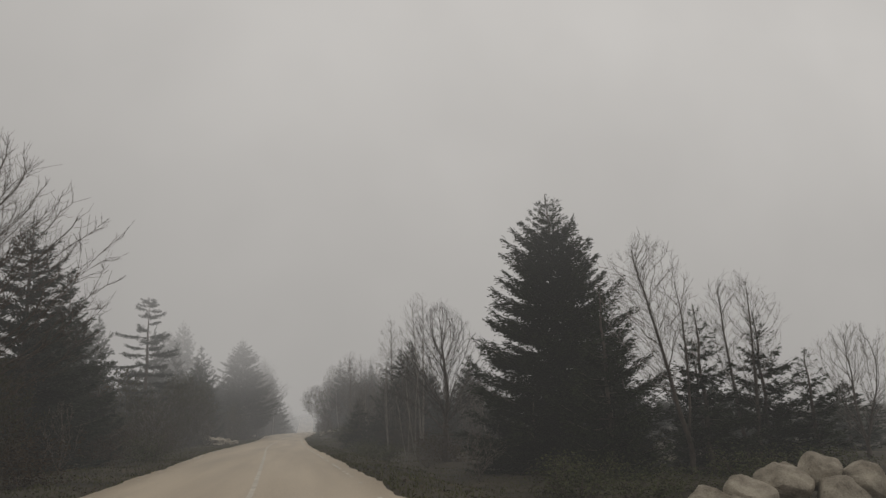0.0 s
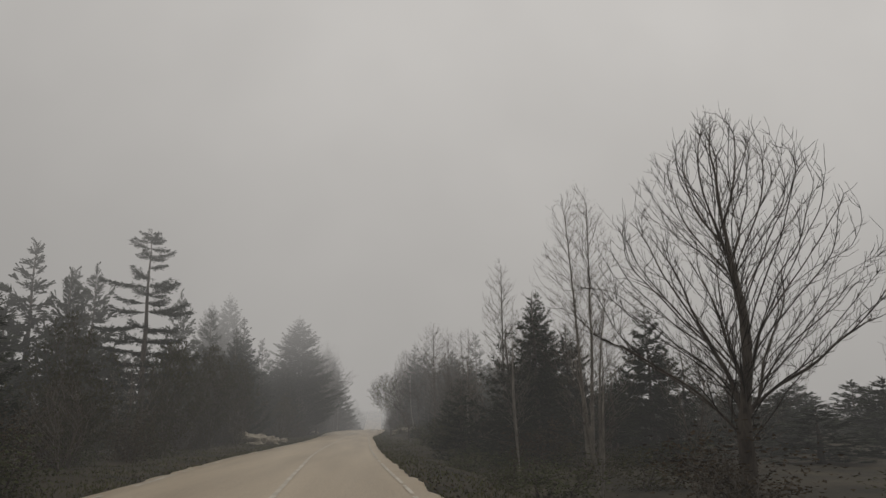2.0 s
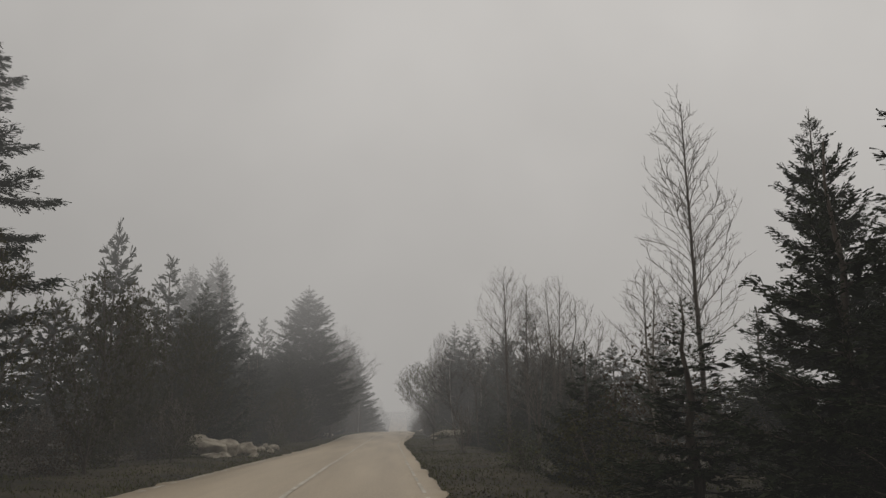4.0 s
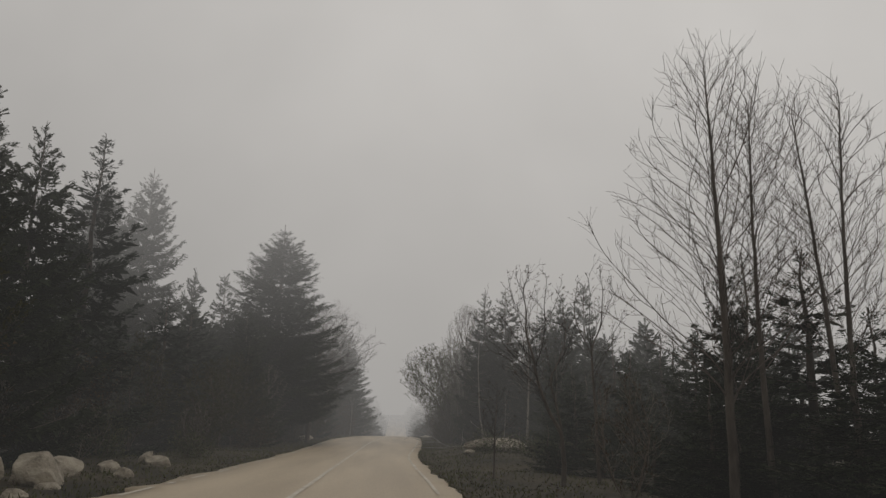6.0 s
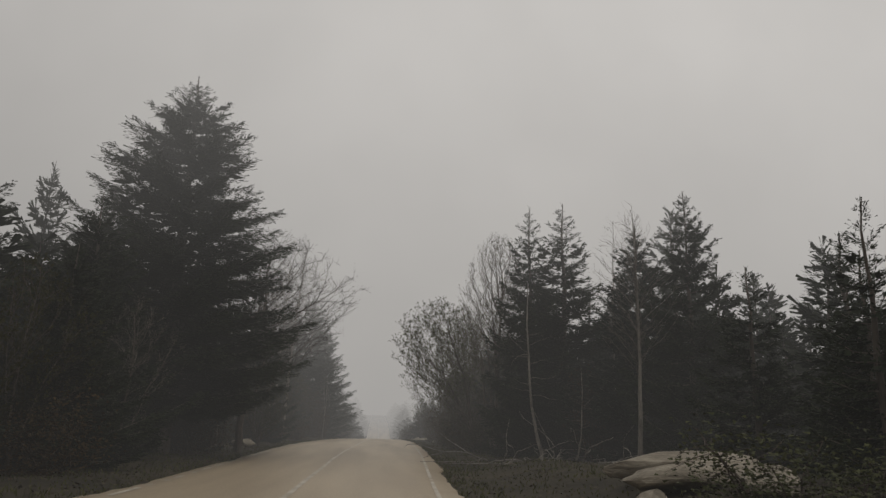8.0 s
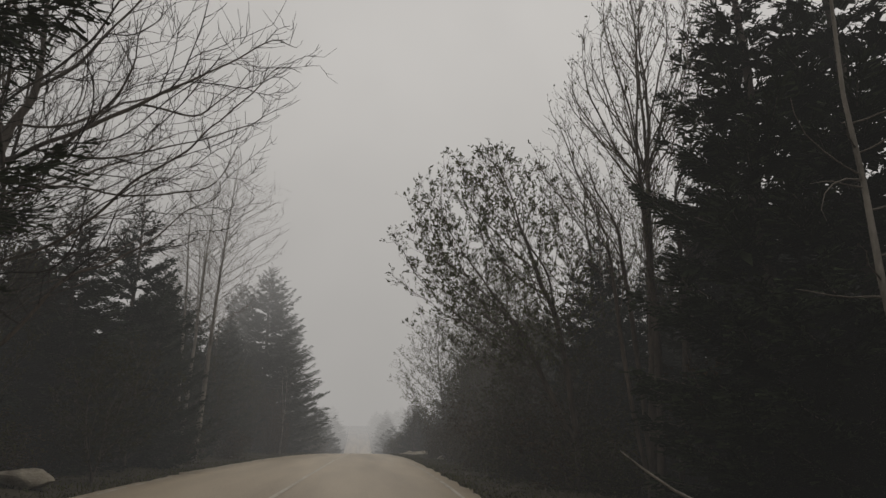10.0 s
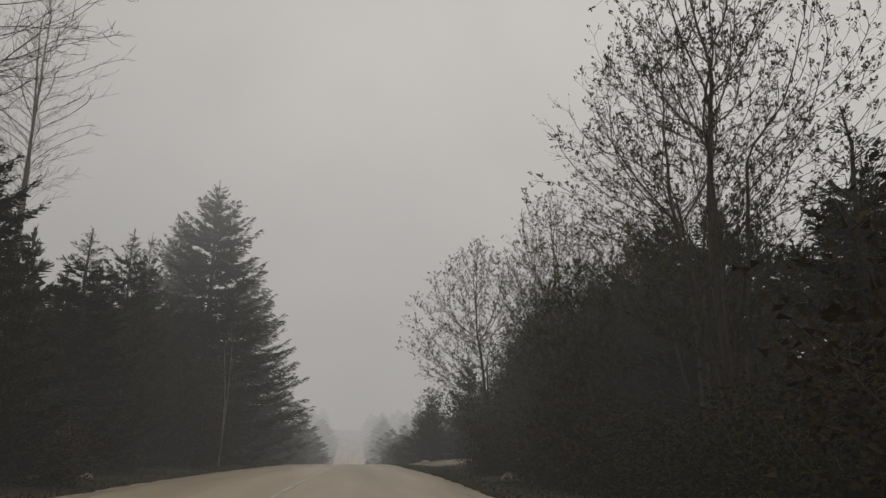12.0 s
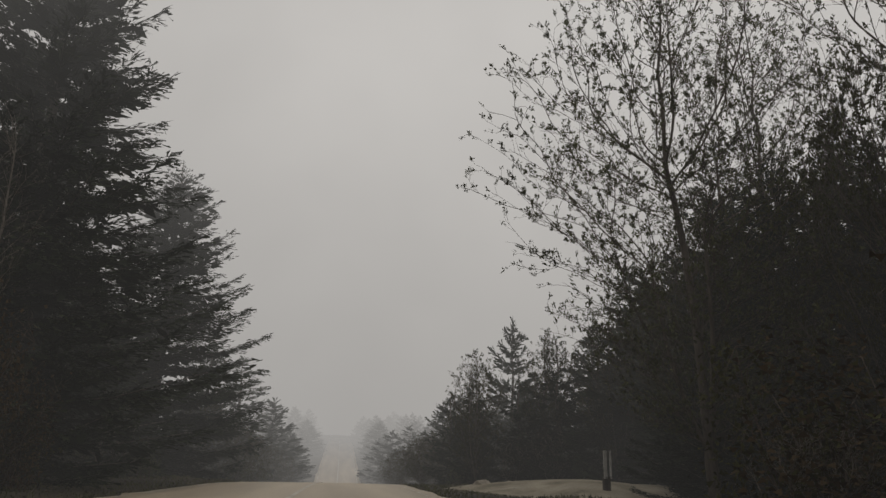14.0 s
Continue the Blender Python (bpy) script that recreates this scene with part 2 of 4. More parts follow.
def fir_meshes(seed, R, H=10.0, shoot=0.15, lateral=0.17, whorl=0.30, per=8, gaps=0.06, low=0.03, power=0.85, needles=None, thick=0.24, shade=0.4, twig=True, fan=2, droop=0.16, tier=0.12, skirt=0.10, levels=(), slim=0.28, flat=1.0):
    """Trunk and crown of a fir H metres tall: whorls of boughs, each a spray of side branches set with short needle shoots."""
    rng = np.random.default_rng(seed)
    tr = Tubes()
    pts = [np.array((0.04 * math.sin(2.1 * i + seed), 0.04 * math.cos(1.7 * i + seed), H * i / 9)) for i in range(10)]
    tr.add(pts, 0.016 * H + 0.03, 0.012, 8)
    tris, quads = [], []
    h, turn_of, tiers = low * H, False, list(levels)
    while tiers if levels else h < H * 0.96:
        if levels:
            h, span = tiers.pop(0)
        u = h / H
        reach = R * (1 - u) ** power * (1 - math.exp(-(1 - u) / 0.10)) * (1 - 3 * skirt * max(0, skirt - u) / skirt) + 0.05
        if levels:
            reach = span
        turn_of = not turn_of
        swell = (1 + tier if turn_of else 1 - 1.4 * tier) * rng.uniform(0.92, 1.06)
        count = max(4, int(per * (0.55 + 0.45 * (1 - u)) + rng.uniform(-0.5, 0.5)))
        first = rng.uniform(0, 6.28)
        for b in range(count):
            if rng.random() < gaps:
                continue
            r = reach * swell * (rng.uniform(0.45, 1.12) if levels else rng.uniform(0.80, 1.08))
            phi = first + 6.2832 * (b + rng.uniform(-0.35, 0.35)) / count
            e = 0.5 * flat * (u ** 3) - 1.15 * droop * (1 - u) + rng.normal(0, 0.07)
            curl = 0.22 * flat + rng.normal(0, 0.05)
            out = np.array((math.cos(phi), math.sin(phi), 0.0))
            cross = np.array((-math.sin(phi), math.cos(phi), 0.0))
            z0 = h + rng.uniform(-0.5, 0.5) * whorl

            sh = shoot * min(1.0, 0.45 + 0.55 * r)

            def axis(s):
                p = out * (r * s)[:, None]
                p[:, 2] = z0 + r * (e * s + curl * s * s + 0.10 * s ** 4)
                return p
            if twig and r > 0.7:
                tr.add([np.array((0, 0, z0)), *axis(np.array((0.5, 0.98)))], 0.012 + 0.008 * r, 0.005, 3)
            run = out + np.array((0, 0, 1.0)) * (e + 1.5 * curl)
            s = np.linspace(0.18, 1.0, max(3, int(r / lateral)))
            p, d, dist = [], [], []
            for sign in (-1, 1, 0):
                # side branches in pairs, and the bough's own line
                if sign:
                    ls = np.clip(r * 0.36 * (1.30 - s), 0.12, 0.75) * rng.uniform(0.7, 1.2, len(s))
                    way = run * 0.72 + cross * sign * 0.68
                    roots, ways = axis(s), np.tile(way, (len(s), 1)) + rng.normal(0, 0.12, (len(s), 3))
                    ways[:, 2] -= 0.10
                    k = np.maximum(1, np.ceil(ls / (shoot * 0.75)).astype(int))
                    for q in range(int(k.max())):
                        use = k > q
                        f = ((q + 0.35) / k[use])[:, None]
                        p.append(roots[use] + ways[use] * ls[use][:, None] * f + np.array((0, 0, 0.12)) * (ls[use][:, None] * f) ** 2)
                        d.append(ways[use])
                else:
                    p.append(axis(np.linspace(0.3, 1.0, max(3, int(r / (shoot * 0.6))))))
                    d.append(np.tile(run, (len(p[-1]), 1)))
            p, d = np.concatenate(p), np.concatenate(d)
            n = len(p)
            for q in range(fan):
                bend = rng.choice((-1.0, 1.0), n)[:, None] * rng.uniform(0.2, 0.9, n)[:, None]
                way = d + cross * bend * 0.6 + out * 0.15 + rng.normal(0, thick, (n, 3))
                tris.append(shoots(p + rng.normal(0, 1, (n, 3)) * np.array((0.03, 0.03, 0.22 * thick * (0.4 + 0.6 * min(1, r)))), way, sh * 1.15, sh * slim, rng, 0.5))
            m = 9 if r > 0.7 else 4
            tris.append(shoots(np.tile(axis(np.array((0.97,))), (m, 1)), np.tile(run + np.array((0, 0, 0.3)), (m, 1)) + cross * rng.uniform(-0.8, 0.8, m)[:, None] + rng.normal(0, 0.25, (m, 3)), sh * 1.25, sh * 0.28, rng, 0.4))
            if shade and r > 0.5:
                # broad filler blades hung in the inner crown, added to block gaps and darken it
                m = max(4, int(3.2 * r / (0.36 * shade / 0.4)))
                sc = rng.uniform(0.02, 0.72, m)
                way = np.tile(run * 0.8, (m, 1)) + cross * rng.uniform(-0.7, 0.7, m)[:, None] + np.array((0, 0, -0.35)) + rng.normal(0, 0.2, (m, 3))
                quads.append(blades(axis(sc), way, min(shade, 0.5 * r) * rng.uniform(0.7, 1.2, m), min(shade, 0.5 * r) * 0.45, rng, 0.5))
        h += whorl * (0.7 + 0.5 * (1 - u)) * rng.uniform(0.85, 1.2)
    tip = np.array((0, 0, 1.0)) * np.linspace(0.93, 0.995, 14)[:, None] * H
    tris.append(shoots(tip, np.tile((0, 0, 1.0), (14, 1)) + rng.normal(0, 0.4, (14, 3)), shoot * 0.9, shoot * 0.2, rng, 0.3))
    tris = np.concatenate(tris)
    quads = np.concatenate(quads) if quads else np.zeros((0, 4, 3))
    return tr.mesh("trunk", BARK), leaf_mesh("crown", tris, quads, needles or NEEDLES)


def tube_mesh(name, chains, sides, mat):
    """Tapered tubes along many lines at once; chains: (points, radii)."""
    size = np.array([len(p) for p, _ in chains])
    pts, rad = np.concatenate([p for p, _ in chains]), np.concatenate([r for _, r in chains])
    n, last = len(pts), np.cumsum(size) - 1
    first = last - size + 1
    here = np.arange(n)
    ahead, behind = here + 1, here - 1
    ahead[last], behind[first] = last, first
    way = pts[ahead] - pts[behind]
    way /= np.maximum(np.linalg.norm(way, axis=1, keepdims=True), 1e-9)
    ref = np.where(np.abs(way[:, 2:]) > 0.8, np.array((0.31, 0.87, 0.2)), np.array((0.0, 0.0, 1.0)))
    u = np.cross(way, ref)
    u /= np.maximum(np.linalg.norm(u, axis=1, keepdims=True), 1e-9)
    w = np.cross(way, u)
    q = 2 * np.pi * np.arange(sides) / sides
    ring = pts[:, None] + rad[:, None, None] * (np.cos(q)[None, :, None] * u[:, None] + np.sin(q)[None, :, None] * w[:, None])
    go = np.delete(here, last)
    k, k2 = np.arange(sides), (np.arange(sides) + 1) % sides
    a = go[:, None] * sides
    faces = np.stack([a + k, a + k2, a + sides + k2, a + sides + k], axis=2).reshape(-1, 4)
    me = bpy.data.meshes.new(name)
    me.vertices.add(n * sides)
    me.vertices.foreach_set("co", ring.astype(np.float32).ravel())
    me.loops.add(faces.size)
    me.loops.foreach_set("vertex_index", faces.astype(np.int32).ravel())
    me.polygons.add(len(faces))
    me.polygons.foreach_set("loop_start", np.arange(0, faces.size, 4, dtype=np.int32))
    me.polygons.foreach_set("use_smooth", [True] * len(faces))
    me.materials.append(mat)
    me.update(calc_edges=True)
    return me


def unit(v):
    return v / np.maximum(np.linalg.norm(v, axis=-1, keepdims=True), 1e-9)


def broadleaf(seed, H, R, low=0.25, widest=0.45, n=900, stems=((0, 0, 0.6),), fork=0.0, rad=0.12, kill=0.26, step=0.18, lift=0.7, up=0.10, off=(0, 0), crook=0.16,
              twigs=1.5, twig=0.34, leaves=0, leaf=0.06, wood=None, fine=None, foliage=None, tip=0.0042, full=0.55, leaf_low=0.0, ragged=0.2, sag=0.05):
    """A broad-leaved tree whose branches grow toward the light inside an egg-shaped crown from low * H to H; bare, or with leaves on its twigs.
    stems: (dx, dy, height as a share of H) of each leader; fork: height at which the leaders part."""
    rng = np.random.default_rng(seed)
    v = rng.random(n) ** 0.9
    bulge = np.log(0.5) / np.log(widest)
    th, rr = rng.uniform(0, 2 * np.pi, n), rng.random(n) ** full
    lump = 1 + ragged * np.sin(2 * th + seed + 5 * v) + 0.7 * ragged * np.sin(5 * th + 2 * seed - 7 * v)
    env = R * np.sin(np.pi * np.clip(v, 0.02, 0.985) ** bulge) ** 0.7 * lump * rr
    z = H * (low + (1 - low) * v)
    shift = np.clip(z / (0.6 * H), 0, 1)
    light = np.stack([env * np.cos(th) + off[0] * shift, env * np.sin(th) + off[1] * shift, z], axis=1)
    pos, par = [np.array((0.0, 0.0, -0.1))], [-1]
    base_of = 0
    if fork:
        for i in range(1, max(2, int(fork / step)) + 1):
            pos.append(np.array((0.05 * math.sin(1.3 * i + seed), 0.05 * math.cos(1.1 * i + seed), -0.1 + (fork + 0.1) * i / max(2, int(fork / step)))))
            par.append(len(pos) - 2)
        base_of = len(pos) - 1
    for k, (dx, dy, hh) in enumerate(stems):
        start, goal = pos[base_of], np.array((dx, dy, hh * H))
        if not fork and len(stems) > 1:
            start = np.array((0.18 * dx + rng.normal(0, 0.1), 0.18 * dy + rng.normal(0, 0.1), -0.1))
        m = max(3, int(np.linalg.norm(goal - start) / step))
        bow, prev = rng.normal(0, 0.03, 3) * H * np.array((0.35, 0.35, 0)), base_of
        for i in range(1, m + 1):
            t = i / m
            out = t ** 0.75
            pos.append(start + (goal - start) * np.array((out, out, t)) + bow * math.sin(math.pi * t) + rng.normal(0, 0.012, 3))
            par.append(prev if i > 1 or fork else (0 if len(stems) == 1 else -1))
            prev = len(pos) - 1
    lead = len(pos)
    grown, parent = np.array(pos), np.array(par)
    kids = np.bincount(parent[parent >= 0], minlength=lead)
    heading = np.tile((0.0, 0.0, 1.0), (lead, 1))

    def effort(goal, nodes):
        """Distance, in which light is dear for a branch that stands beside or above it: so limbs rise."""
        gap = goal[:, None] - nodes[None]
        flat = np.hypot(gap[..., 0], gap[..., 1])
        return np.hypot(flat, gap[..., 2]) + 1.6 * np.maximum(0.0, lift * flat - gap[..., 2])

    d = effort(light, grown)
    near, dist = d.argmin(1), d.min(1)
    for it in range(160):
        if not len(light):
            break
        pull = np.zeros((len(grown), 3))
        np.add.at(pull, near, unit(light - grown[near]))
        use = np.unique(near)
        use = use[kids[use] < 3]
        if not len(use):
            break
        tug = unit(pull[use])
        tug[:, 2] = np.maximum(tug[:, 2], sag)
        way = unit(tug + 0.5 * heading[use] + np.array((0, 0, up)) + rng.normal(0, crook, (len(use), 3)))
        fresh = grown[use] + way * step * rng.uniform(0.8, 1.2, len(use))[:, None]
        kids[use] += 1
        i0 = len(grown)
        grown, parent = np.concatenate([grown, fresh]), np.concatenate([parent, use])
        heading, kids = np.concatenate([heading, way]), np.concatenate([kids, np.zeros(len(use), int)])
        d = effort(light, fresh)
        j, dj = d.argmin(1), d.min(1)
        near, dist = np.where(dj < dist, i0 + j, near), np.minimum(dj, dist)
        stay = (np.linalg.norm(light - grown[near], axis=1) > kill) & (kids[near] < 3)
        light, near, dist = light[stay], near[stay], dist[stay]
    N = len(grown)
    load = np.zeros(N)
    main, best = np.full(N, -1), np.zeros(N)
    for i in range(N - 1, -1, -1):
        load[i] = max(load[i], 1.0)
        p = parent[i]
        if p >= 0:
            load[p] += load[i]
            if load[i] > best[p]:
                best[p], main[p] = load[i], i
    power = math.log(load.max()) / math.log(rad / tip)
    width = np.maximum(tip * load ** (1 / power), tip)
    width = np.minimum(width, rad * np.clip(1.0 - grown[:, 2] / H, 0, 1) ** 1.1 + 1.6 * tip)
    for _ in range(2):
        mid = (parent >= 0) & (main >= 0) & (np.arange(N) >= 1)
        grown[mid] = 0.5 * grown[mid] + 0.25 * grown[parent[mid]] + 0.25 * grown[main[mid]]
    thick_ones, thin_ones = [], []
    for i in range(N):
        if parent[i] >= 0 and main[parent[i]] == i:
            continue
        line = [i]
        while main[line[-1]] >= 0:
            line.append(main[line[-1]])
        r = width[line].copy()
        p = grown[line]
        if parent[i] >= 0:
            p, r = np.concatenate([grown[parent[i]][None], p]), np.concatenate([[min(width[parent[i]], 1.25 * r[0])], r])
        if len(p) < 2:
            continue
        r[-1] = 0.6 * tip
        (thick_ones if r[0] > 0.022 else thin_ones).append((p, r))
    thin = np.nonzero(width < 0.022)[0]
    thin = thin[thin >= lead]
    if len(thin) and twigs:
        src = rng.choice(thin, int(len(thin) * twigs))
        d0 = unit(heading[src])
        aside = unit(np.cross(d0, rng.normal(0, 1, (len(src), 3))))
        bend = rng.uniform(0.35, 1.0, len(src))[:, None]
        way = unit(d0 * np.cos(bend) + aside * np.sin(bend) + np.array((0, 0, 0.15)))
        long = (twig * rng.uniform(0.4, 1.25, len(src)))[:, None]
        m1 = grown[src] + way * long * 0.5
        m2 = m1 + unit(way + np.array((0, 0, 0.35)) + rng.normal(0, 0.2, (len(src), 3))) * long * 0.5
        thin_ones += [(np.stack(t), np.array((0.9, 0.8, 0.6)) * tip) for t in zip(grown[src], m1, m2)]
    else:
        m1 = m2 = grown[thin]
    out = [("trunk", tube_mesh("trunk", thick_ones, 7, wood or BARK)), ("twig_crown", tube_mesh("twig_crown", thin_ones, 3, fine or TWIG))]
    if leaves:
        m = int(len(m1) * leaves)
        pick = rng.integers(0, len(m1), m)
        at = m1[pick] + (m2[pick] - m1[pick]) * rng.uniform(0.3, 1.05, m)[:, None] + rng.normal(0, 0.02, (m, 3))
        way = unit(m2[pick] - m1[pick]) + rng.normal(0, 0.55, (m, 3)) + np.array((0, 0, 0.25))
        keep = at[:, 2] > leaf_low
        at, way = at[keep], way[keep]
        m = len(at)
        out.append(("foliage", quads_mesh("foliage", blades(at, way, leaf * rng.uniform(0.7, 1.35, m), leaf * 0.42 * rng.uniform(0.7, 1.3, m), rng, 0.9), foliage or SPRING)))
    return out


def thicket(seed, H, R, n, leaf, foliage, stems=9):
    """A dense bush: thin stems under a ragged mass of leaves and twigs."""
    rng = np.random.default_rng(seed)
    wood, tips = Tubes(), []
    for i in range(stems):
        a = rng.uniform(0, 6.28)
        p, d = np.array((0.25 * R * math.cos(a), 0.25 * R * math.sin(a), -0.05)), np.array((0.26 * math.cos(a), 0.26 * math.sin(a), 1.0))
        pts, top = [p], H * rng.uniform(0.55, 1.0)
        for _ in range(5):
            d = d / np.linalg.norm(d) + rng.normal(0, 0.16, 3)
            pts.append(pts[-1] + d / np.linalg.norm(d) * top / 5)
        wood.add(pts, 0.02, 0.005, 4)
        for p in pts[1:]:
            for _ in range(3):
                q = p + np.clip(rng.normal(0, 1, 3), -1.3, 1.3) * np.array((0.3, 0.3, 0.22)) * R
                wood.add([p, (p + q) / 2 + rng.normal(0, 0.05, 3), q], 0.006, 0.003, 3)
                tips.append(q)
    tips = np.array(tips)
    at = tips[rng.integers(0, len(tips), n)] + np.clip(rng.normal(0, 1, (n, 3)), -1.3, 1.3) * np.array((0.2, 0.2, 0.16)) * R
    at[:, 2] = np.abs(at[:, 2])
    at = at[np.hypot(at[:, 0], at[:, 1]) < R * rng.uniform(0.8, 1.15, n)]
    n = len(at)
    leaves = shoots(at, rng.normal(0, 1, (n, 3)), leaf, leaf * 0.7, rng, 0.5)
    return [("wood", wood.mesh("wood", TWIG)), ("foliage", leaf_mesh("foliage", leaves, np.zeros((0, 4, 3)), foliage))]


def thing(name, parts, label, category, group=""):
    """An empty at the foot of a thing that carries its parts."""
    top = tagged(new(name), label, category, group)
    top.empty_display_size = 0.2
    for n, me in parts:
        part(n, me, top)
    return top


def stand(top, x, y, s=1.0, turn=0.0, sink=0.06, sz=None):
    top.matrix_basis = Matrix.LocRotScale((x, y, float(land(x, y)) - sink), Euler((0, 0, radians(turn))), (s, s, sz or s))
    return top


# ---- ground and road ----
def build_ground():
    ys = np.concatenate([np.arange(-300, -20, 20), np.arange(-20, 235, 0.75), np.arange(235, 320, 3), np.arange(320, 900, 20)])
    outs = np.array([0.0, 0.25, 0.6, 1.0, 1.5, 2.1, 2.8, 3.6, 4.6, 5.8, 7.2, 9, 11.5, 15, 20, 28, 40, 60, 100, 200, 500])
    verts, faces = [], []
    for y in ys:
        c, l, r = float(soft(middle, y)), float(soft(half_l, y)), float(soft(half_r, y))
        for x in [c - l - o for o in outs[::-1]] + [c] + [c + r + o for o in outs]:
            verts.append((x, y, float(land(x, y))))
    w = 2 * len(outs) + 1
    for i in range(len(ys) - 1):
        for j in range(w - 1):
            a = i * w + j
            faces.append((a, a + 1, a + w + 1, a + w))
    tagged(new("ground", mesh_of("ground", verts, faces, SOIL, False)), "dark forest floor with grass and dead leaves", "ground", kind="structure")


def build_road():
    rng = np.random.default_rng(3)
    ys = np.concatenate([np.arange(-40, 235, 0.4), np.arange(235, 460, 2.0)])
    jl = np.convolve(rng.normal(0, 0.16, len(ys)), (0.25, 0.5, 0.25), "same")
    jr = np.convolve(rng.normal(0, 0.10, len(ys)), (0.25, 0.5, 0.25), "same")
    verts, faces = [], []
    cols = np.array([0, 0.12, 0.3, 0.5, 0.7, 0.88, 1.0])
    for i, y in enumerate(ys):
        c, z = float(soft(middle, y)), float(soft(level, y))
        x0, x1 = c - float(soft(half_l, y)) + jl[i] * (0.6 + 0.8 * math.sin(y * 0.31)), c + float(soft(half_r, y)) + jr[i]
        verts.append((x0 - 0.05, y, z - 0.16))
        for u in cols:
            verts.append((x0 + (x1 - x0) * u, y, z - 0.10 * (u - 0.5) ** 2 + 0.006 * math.sin(y * 0.6 + 5 * u)))
        verts.append((x1 + 0.05, y, z - 0.16))
    w = len(cols) + 2
    for i in range(len(ys) - 1):
        for j in range(w - 1):
            a = i * w + j
            faces.append((a, a + 1, a + w + 1, a + w))
    tagged(new("road", mesh_of("road", verts, faces, ROAD, False)), "pale sandy asphalt road with crumbling edges", "road", kind="structure")


def build_line(name, label, shift, width, wear):
    """A painted line, with gaps where it is worn away; wear grows along the first stretch."""
    rng = np.random.default_rng(len(name))
    ys = np.concatenate([np.arange(-40, 235, 0.5), np.arange(235, 400, 3.0)])
    verts, faces = [], []
    for i, y in enumerate(ys):
        c, z = float(soft(middle, y)) + float(shift(y)), float(soft(level, y))
        wl, wr = width / 2 * rng.uniform(0.93, 1.04), width / 2 * rng.uniform(0.93, 1.04)
        u = (float(shift(y)) + float(soft(half_l, y))) / float(soft(half_l, y) + soft(half_r, y))
        zz = z - 0.10 * (u - 0.5) ** 2 + 0.006 * math.sin(y * 0.6 + 5 * u) + 0.012
        verts += [(c - wl, y, zz), (c + wr, y, zz)]
        if i and rng.random() > (wear if y > 38 else min(1.0, 2.2 * wear)):
            faces.append((2 * i - 2, 2 * i - 1, 2 * i + 1, 2 * i))
    tagged(new(name, mesh_of(name, verts, faces, PAINT)), label, "road marking", kind="structure")


build_ground()
build_road()
build_line("centre_line", "thin worn white centre line", lambda y: 0.0, 0.12, 0.0)
build_line("edge_line_right", "faded white edge line", lambda y: soft(half_r, y) - 0.42, 0.09, 0.2)
build_line("edge_line_left", "faded white edge line broken by gravel", lambda y: 0.32 - soft(half_l, y), 0.12, 0.35)

# ---- firs ----
FULL = [fir_meshes(11, 3.6, 10.0, 0.16, 0.20, 0.34, 8, power=0.80, fan=3), fir_meshes(12, 2.4, 10.0, 0.15, 0.18, 0.36, 9, 0.06, power=0.78, fan=3), fir_meshes(13, 3.0, 10.0, 0.16, 0.20, 0.36, 8, power=0.78, needles=NEEDLES_GREY, fan=3)]
HERO = [fir_meshes(10, 3.6, 10.0, 0.14, 0.16, 0.27, 11, 0.03, power=0.70, droop=0.11, fan=3, tier=0.09)]
MID = [fir_meshes(16, 3.6, 10.0, 0.21, 0.28, 0.40, 9, power=0.82, fan=3, shade=0.6, twig=False), fir_meshes(17, 2.4, 10.0, 0.21, 0.28, 0.42, 8, power=0.80, fan=3, shade=0.6, twig=False, needles=NEEDLES_GREY)]
GIANT = [fir_meshes(15, 4.6, 17.0, 0.20, 0.27, 0.42, 10, 0.05, shade=0.6, power=0.58), fir_meshes(18, 4.6, 17.0, 0.13, 0.18, 0.36, 10, 0.04, low=0.10, power=0.66, skirt=0.20, tier=0.10, fan=3, shade=0.6)]
SMALL = [fir_meshes(21, 1.9, 5.0, 0.13, 0.16, 0.27, 7, 0.06, shade=0.3, power=0.85), fir_meshes(22, 1.5, 5.0, 0.13, 0.16, 0.29, 7, 0.1, shade=0.3, power=0.8)]
FAR = [fir_meshes(31, 2.6, 10.0, 0.46, 0.6, 0.56, 7, 0.06, shade=0.9, twig=False, power=0.75), fir_meshes(32, 2.0, 10.0, 0.46, 0.6, 0.60, 7, 0.08, shade=0.9, twig=False, power=0.75)]


def fir(x, y, top, R, kind, pick, label, turn=0.0):
    """kind: one of the sets of crowns; top: height of its tip above the road's level."""
    me = kind[pick % len(kind)]
    if kind is GIANT:
        H, R0 = 17.0, 4.6
    elif kind is HERO or kind is MID:
        H, R0 = 10.0, (3.6, 2.4)[pick % len(kind)]
    else:
        H, R0 = (5.0, (1.9, 1.5)[pick % 2]) if kind is SMALL else (10.0, ((3.6, 2.4, 3.0) if kind is FULL else (2.6, 2.0))[pick % len(kind)])
    t = thing("fir_tree", (("trunk", me[0]), ("crown", me[1])), label, "fir tree", "firs along the road")
    sz = (top - float(land(x, y))) / H
    t.matrix_basis = Matrix.LocRotScale((x, y, float(land(x, y)) - 0.05), Euler((0, 0, radians(turn))), (R / R0, R / R0, sz))
    return t


DISTANT = [fir_meshes(33, 2.6, 10.0, 0.66, 0.95, 0.72, 6, 0.05, shade=1.1, twig=False, power=0.75), fir_meshes(34, 2.0, 10.0, 0.66, 0.95, 0.76, 6, 0.06, shade=1.1, twig=False, power=0.75)]
woods = []


